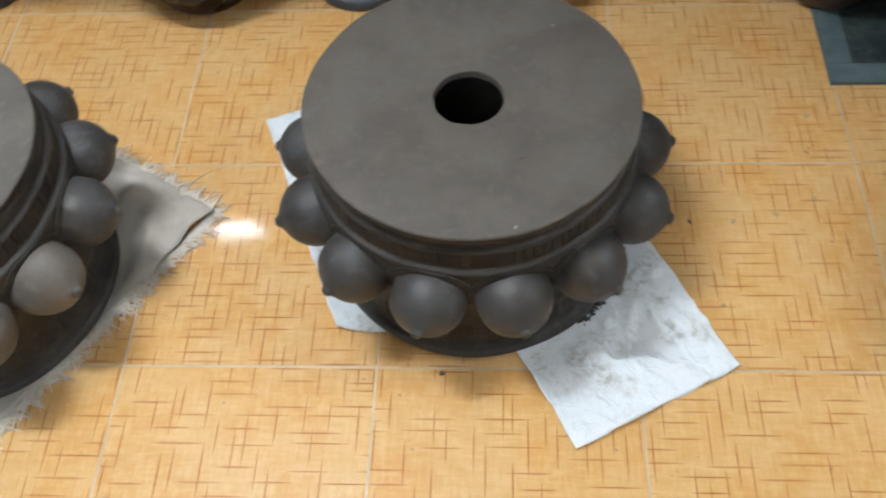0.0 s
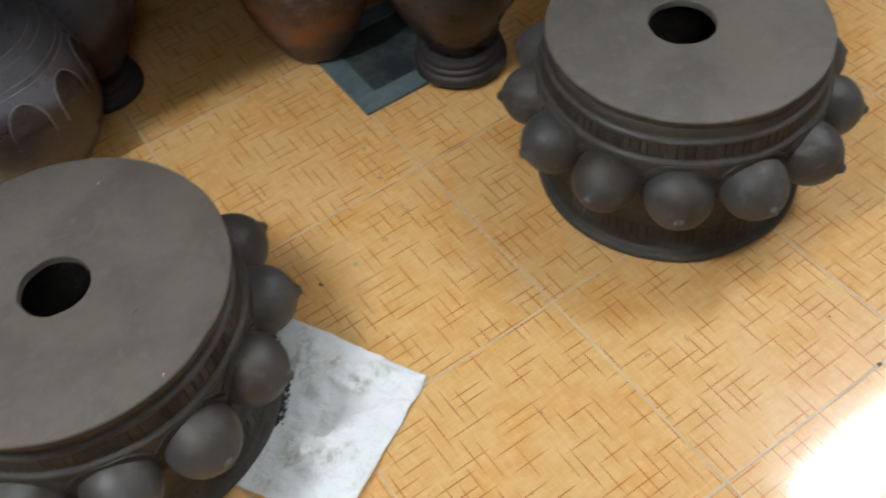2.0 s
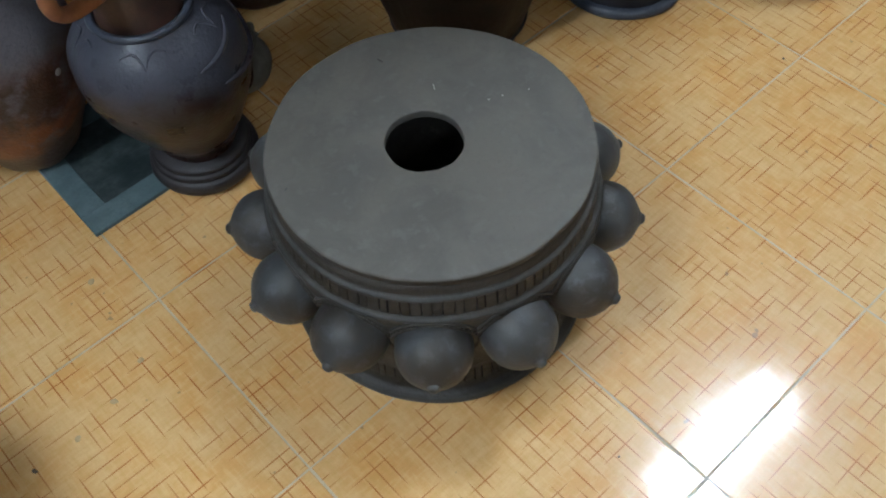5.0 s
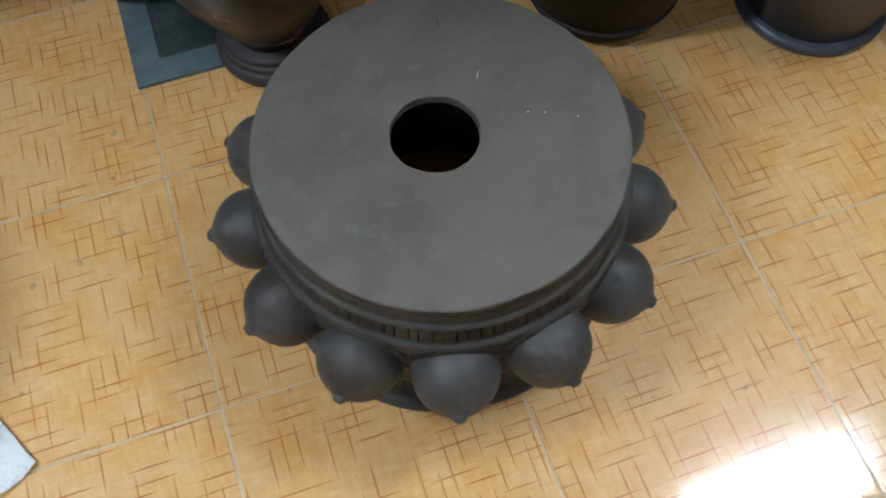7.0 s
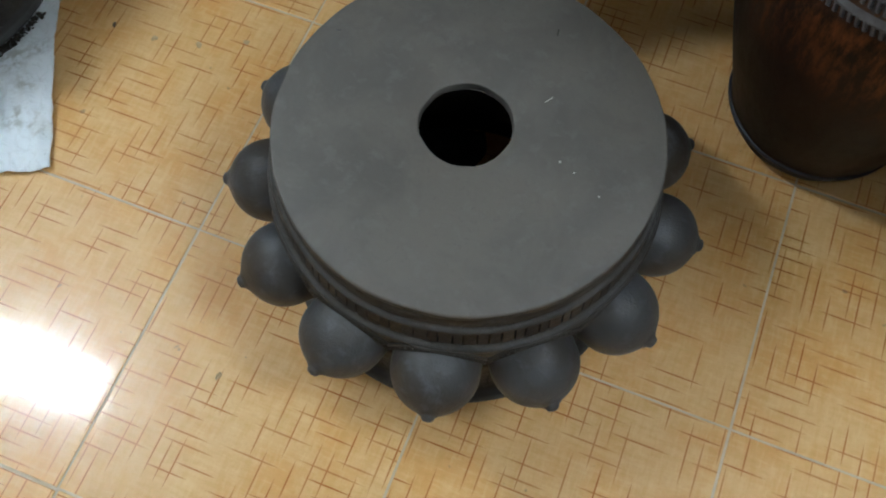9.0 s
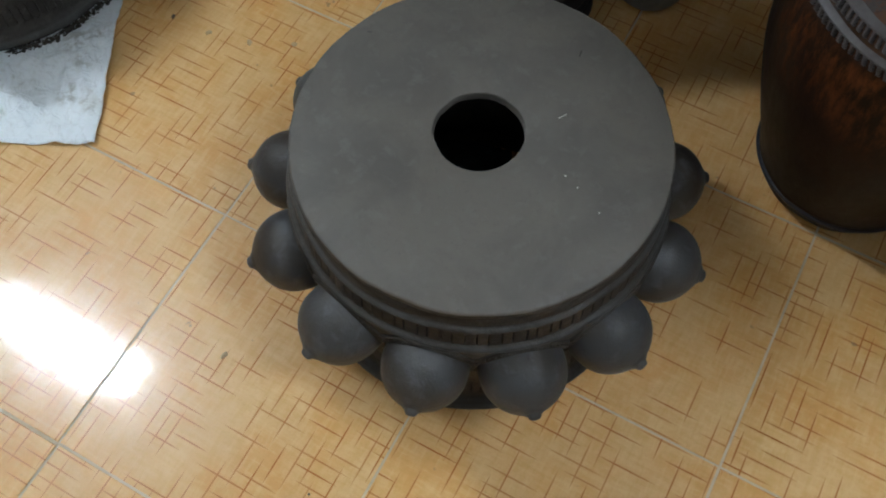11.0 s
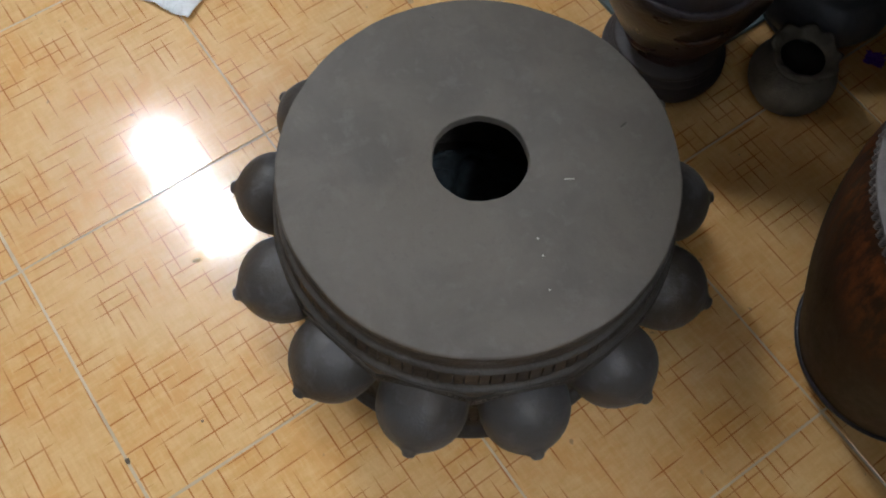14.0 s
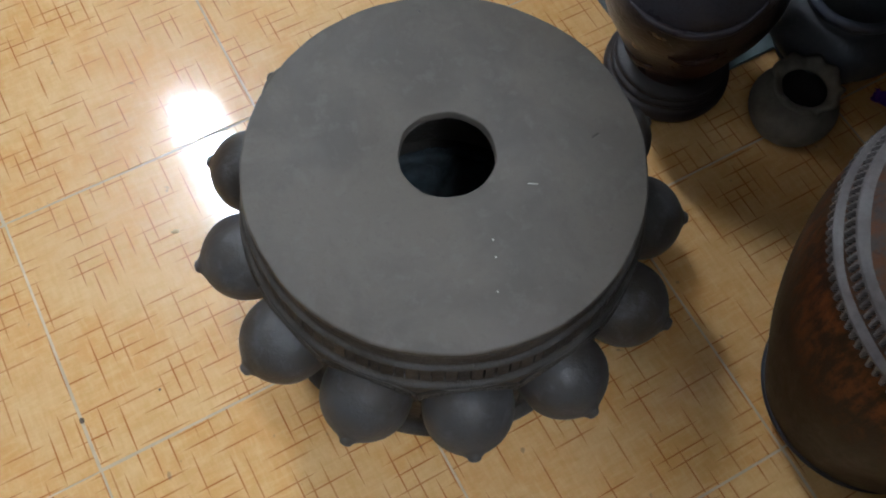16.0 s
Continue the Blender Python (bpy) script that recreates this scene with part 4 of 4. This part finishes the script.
# tall jar with two notched bands
tall = thing("tall_jar", pose(0.789, 0.522, 0.0, 0, 0, 25), "tall brown scorched jar with two notched bands", "jar", "tall jars")
outer = smooth_profile([(0.098, 0.0), (0.110, 0.004), (0.124, 0.022), (0.131, 0.045), (0.1345, 0.056), (0.1355, 0.062), (0.142, 0.085), (0.158, 0.14), (0.176, 0.21), (0.192, 0.28), (0.200, 0.35), (0.201, 0.40), (0.197, 0.435), (0.187, 0.460), (0.171, 0.480), (0.146, 0.500), (0.118, 0.512), (0.108, 0.535), (0.118, 0.56)], 5)
v, f = lathe(closed_profile(outer, 0.01, 0.8), 120, 0.003, 3.0)
mesh_object("body", v, f, TALL, tall)
v, f = ring(0.1318, 0.048, 0.0045)
mesh_object("base_band", v, f, INK, tall, "dark raised band near the base")
TEETH = 132
for z in (0.440, 0.464):
    rows = [(profile_radius(outer, z - 0.013 + 0.021 * k / 10) - 0.001, z - 0.013 + 0.021 * k / 10) for k in range(11)]

    def saw(r, zz, a, k):
        """A smooth raised ridge whose lower edge is cut into slanting teeth, the jar's wall showing between."""
        t = k / 10
        ridge = 0.0070 * math.sin(math.pi * min(1.0, max(0.0, (t - 0.50) / 0.50)))
        phase = (a * TEETH / (2 * math.pi) + 0.8 * t) % 1.0
        cut = min(1.0, max(0.0, (phase - 0.40) / 0.12)) * min(1.0, (1.0 - phase) / 0.10)
        tooth = 0.0062 * cut * min(1.0, t / 0.18) if t < 0.72 else 0.0
        return r + max(ridge, tooth), zz

    v, f = lathe(rows, TEETH * 8, 0.0, 0.0, saw)
    band = mesh_object("notched_band", v, f, ROPE, tall, "grey raised band with a saw-toothed lower edge", smooth=False)
    # faces between the teeth are painted dark as notch shade
    band.data.materials.append(PAINTED_SHADE)
    index = []
    for q in range(len(band.data.polygons)):
        k, i = divmod(q, TEETH * 8)
        t = (k + 0.5) / 10
        phase = ((i + 0.5) / 8 + 0.8 * t) % 1.0
        index.append(1 if t < 0.55 and phase < 0.50 else 0)
    band.data.polygons.foreach_set("material_index", index)
v, f = ring(0.118, 0.56, 0.009)
mesh_object("lip", v, f, TALL, tall)

# blue-black jar with a worn rim at the foot
ink = thing("footed_bowl", pose(1.130, 0.392, 0.0), "blue-black glazed jar with a worn grey-blue foot rim", "jar", "ink jars")
outer = smooth_profile([(0.118, 0.010), (0.119, 0.030), (0.126, 0.06), (0.140, 0.11), (0.158, 0.17), (0.168, 0.23), (0.160, 0.28), (0.125, 0.32), (0.10, 0.33), (0.105, 0.35)], 4)
v, f = lathe(closed_profile(outer, 0.009, 0.7), 96, 0.003, 5.0)
mesh_object("body", v, f, INK, ink)
v, f = lathe([(0.001, 0.0), (0.124, 0.0), (0.130, 0.003), (0.1325, 0.009), (0.1315, 0.016), (0.127, 0.021), (0.120, 0.023), (0.001, 0.023)], 96, 0.0012)
mesh_object("foot_rim", v, f, INK_RIM, ink, "worn grey-blue rolled rim")
copy = copy_thing(ink, pose(1.435, 0.185, 0.0, 0, 0, 70) @ Matrix.Scale(0.85, 4))
tagged(copy, "smaller blue-black jar with a worn foot rim")

# small wavy-mouthed pot
wavy = thing("wavy_pot", pose(0.391, 0.710, 0.0, 0, 0, 0), "small grey unglazed pot with a wavy pinched mouth", "pot", "pots")
outer = smooth_profile([(0.034, 0.0), (0.044, 0.004), (0.0580, 0.020), (0.0660, 0.044), (0.0630, 0.064), (0.0530, 0.079), (0.0430, 0.087), (0.0400, 0.092), (0.0440, 0.099), (0.0520, 0.106)], 4)


def wave(r, z, a, k):
    t = max(0.0, (z - 0.092) / 0.014)
    w = math.sin(9 * a) + 0.5 * math.sin(4 * a + 1) + 0.35 * math.sin(15 * a + 2)
    return r + 0.0021 * t * w, z + t * (0.0028 * math.sin(9 * a + 1.0) + 0.0012 * math.sin(4 * a))


inside = [(0.0365, 0.0868), (0.046, 0.078), (0.056, 0.062), (0.058, 0.044), (0.050, 0.020), (0.030, 0.007), (0.0, 0.005)]
v, f = lathe([(0.0, 0.0)] + [p for p in outer if p[1] <= 0.0871] + [(0.0365, 0.0870)], 108, 0.001, 1.0)
mesh_object("body", v, f, GREY_CLAY, wavy)
# inner wall coloured black to paint the shade inside the mouth
v, f = lathe(inside, 108, 0.001, 1.0)
mesh_object("inner_wall", v, f, PAINTED_SHADE, wavy, "inside painted black as shade")
top = [(0.0432, 0.0865)] + [p for p in outer if p[1] > 0.0871]
v, f = lathe(top + [(r - 0.0065, z) for r, z in reversed(top)], 144, 0.001, 1.0, wave)
mesh_object("wavy_mouth", v, f, GREY_CLAY, wavy, "pinched wavy flaring mouth")

# crumpled purple wrapper on the floor
wr = []
fr = []
n = 16
rng = random.Random(8)
for i in range(n + 1):
    for j in range(n + 1):
        u, q = i / n - 0.5, j / n - 0.5
        z = 0.002 + 0.016 * abs(noise.noise((u * 4, q * 4, 3))) + 0.008 * abs(noise.noise((u * 11, q * 11, 5)))
        wr.append((0.030 * u + 0.006 * noise.noise((q * 6, 2, 0)), 0.024 * q + 0.006 * noise.noise((u * 6, 7, 0)), z))
for i in range(n):
    for j in range(n):
        a = i * (n + 1) + j
        fr.append((a, a + n + 1, a + n + 2, a + 1))
wrapper = tagged(mesh_object("plastic_wrapper", wr, fr, PURPLE, smooth=False, at=pose(0.432, 0.874, 0.0, 0, 0, 30)), "crumpled purple plastic wrapper on the tiles", "wrapper")
solid = wrapper.modifiers.new("thickness", "SOLIDIFY")
solid.thickness = 0.0008

# small marks
for x, y, ang, ln, w in ((0.435, 0.189, 58, 0.0115, 0.0006), (0.473, 0.1165, 20, 0.0026, 0.0011), (0.492, 0.109, 80, 0.0022, 0.0010), (0.527, 0.091, 10, 0.0022, 0.0009)):
    bm = box_bm(-ln / 2, ln / 2, -w, w, 0.0, 0.0006)
    local = drum_b.matrix_basis.inverted() @ pose(x, y, 0.3268, 0, 0, ang)
    part("scratch", bm, WHITE_MARK, drum_b, "pale scratch", at=local)

for owner, x, y, z, ang, ln, w, mat in ((drum_b, 0.415, 0.283, 0.327, 120, 0.010, 0.0022, CLAY), (drum_b, 0.170, 0.188, 0.327, 40, 0.006, 0.0018, TIP_CLAY), (drum_a, -0.583, 0.141, 0.333, 25, 0.011, 0.0018, CLAY), (drum_a, -0.591, 0.031, 0.333, 60, 0.005, 0.0015, WHITE_MARK), (drum_a, -0.535, 0.390, 0.333, 60, 0.006, 0.0015, WHITE_MARK)):
    local = owner.matrix_basis.inverted() @ Vector((x, y, z))
    part("scuff", box_bm(-ln / 2, ln / 2, -w / 2, w / 2, 0.0, 0.0005), mat, owner, "small scuff mark", at=pose(local.x, local.y, 0.3269, 0, 0, ang))

# crumpled cloth lying on the tiles inside the drum
rv, rf = [], []
n = 30
for i in range(n + 1):
    for j in range(n + 1):
        u, q = i / n - 0.5, j / n - 0.5
        d = math.hypot(u, q)
        z = 0.003 + 0.10 * max(0.0, 0.5 - d) * abs(noise.noise((u * 5, q * 5, 3))) * 2 + 0.012 * abs(noise.noise((u * 14, q * 14, 5)))
        # pressed up against the inside of the drum
        p = Vector((0.22 * u - 0.135 + 0.02 * noise.noise((q * 5, 2, 0)), 0.26 * q + 0.075 + 0.02 * noise.noise((u * 5, 7, 0))))
        if p.length > 0.186:
            z += 0.3 * (p.length - 0.186)
            p = p * (0.186 / p.length)
        rv.append((p.x, p.y, z))
for i in range(n):
    for j in range(n):
        a = i * (n + 1) + j
        rf.append((a, a + n + 1, a + n + 2, a + 1))
rag = tagged(mesh_object("cloth_rag", rv, rf, RAG, at=pose(*DRUM_B, 0.0)), "dark teal crumpled cloth inside a clay drum", "rag")
solid = rag.modifiers.new("thickness", "SOLIDIFY")
solid.thickness = 0.0012

# dried mud specks and grout chips on the floor
rng = random.Random(21)
for x, y, r, mat in ((-0.295, 0.275, 0.0045, SPECK), (-0.223, 0.276, 0.005, SMUDGE), (-0.151, 0.291, 0.006, SMUDGE), (-0.083, 0.324, 0.005, SMUDGE), (-0.063, 0.508, 0.006, SMUDGE), (0.126, -0.187, 0.006, SMUDGE), (0.335, -0.294, 0.002, SPECK), (-0.699, -0.009, 0.0045, SPECK), (0.326, -0.400, 0.0045, SPECK), (1.170, 0.020, 0.003, SPECK)):
    n = 18
    ring_pts = []
    stretch, ang = 0.6 + 0.5 * rng.random(), rng.random() * 3.1
    for i in range(n):
        a = 2 * math.pi * i / n
        rr = r * (1 + 0.45 * noise.noise((2 * math.cos(a) + 9 * x, 2 * math.sin(a), 9 * y)))
        px, py = rr * math.cos(a), rr * math.sin(a) * stretch
        ring_pts.append((px * math.cos(ang) - py * math.sin(ang), px * math.sin(ang) + py * math.cos(ang)))
    v = [(px, py, -0.0006) for px, py in ring_pts] + [(px * 0.8, py * 0.8, 0.0004) for px, py in ring_pts] + [(0, 0, 0.0005)]
    f = [(i, (i + 1) % n, n + (i + 1) % n, n + i) for i in range(n)] + [(n + i, n + (i + 1) % n, 2 * n) for i in range(n)]
    mesh_object("dirt_spot", v, f, mat, floor, at=pose(x, y, 0.0))

# ---- floor tiles, one by one ----
HALF = 0.1982
steps = [-HALF, -HALF + 0.0007, -HALF + 0.006, HALF - 0.006, HALF - 0.0007, HALF]
drops = [0.0005, 0.00002, 0.0, 0.0, 0.00002, 0.0005]
verts = [(steps[i], steps[j], -max(drops[i], drops[j])) for i in range(6) for j in range(6)]
faces = [(i * 6 + j, i * 6 + 6 + j, i * 6 + 7 + j, i * 6 + 1 + j) for i in range(5) for j in range(5)]
rim = [i * 6 for i in range(5)] + [30 + j for j in range(5)] + [i * 6 + 5 for i in range(5, 0, -1)] + [j for j in range(5, 0, -1)]
verts += [(verts[k][0], verts[k][1], -0.009) for k in rim]
faces += [(rim[(q + 1) % 20], rim[q], 36 + q, 36 + (q + 1) % 20) for q in range(20)]
tile_mesh = bpy.data.meshes.new("tile")
tile_mesh.from_pydata(verts, [], faces)
tile_mesh.materials.append(TILE)
rng = random.Random(11)
for i in range(NX0, NX1):
    for j in range(NY0, NY1):
        tile = new("tile", tile_mesh)
        tile.parent = floor
        tile.matrix_basis = pose((i + 0.5) * PITCH, (j + 0.5) * PITCH, -0.0002 - rng.random() * 0.0004, 0.07 * rng.gauss(0, 1), 0.07 * rng.gauss(0, 1), 0.12 * rng.gauss(0, 1))
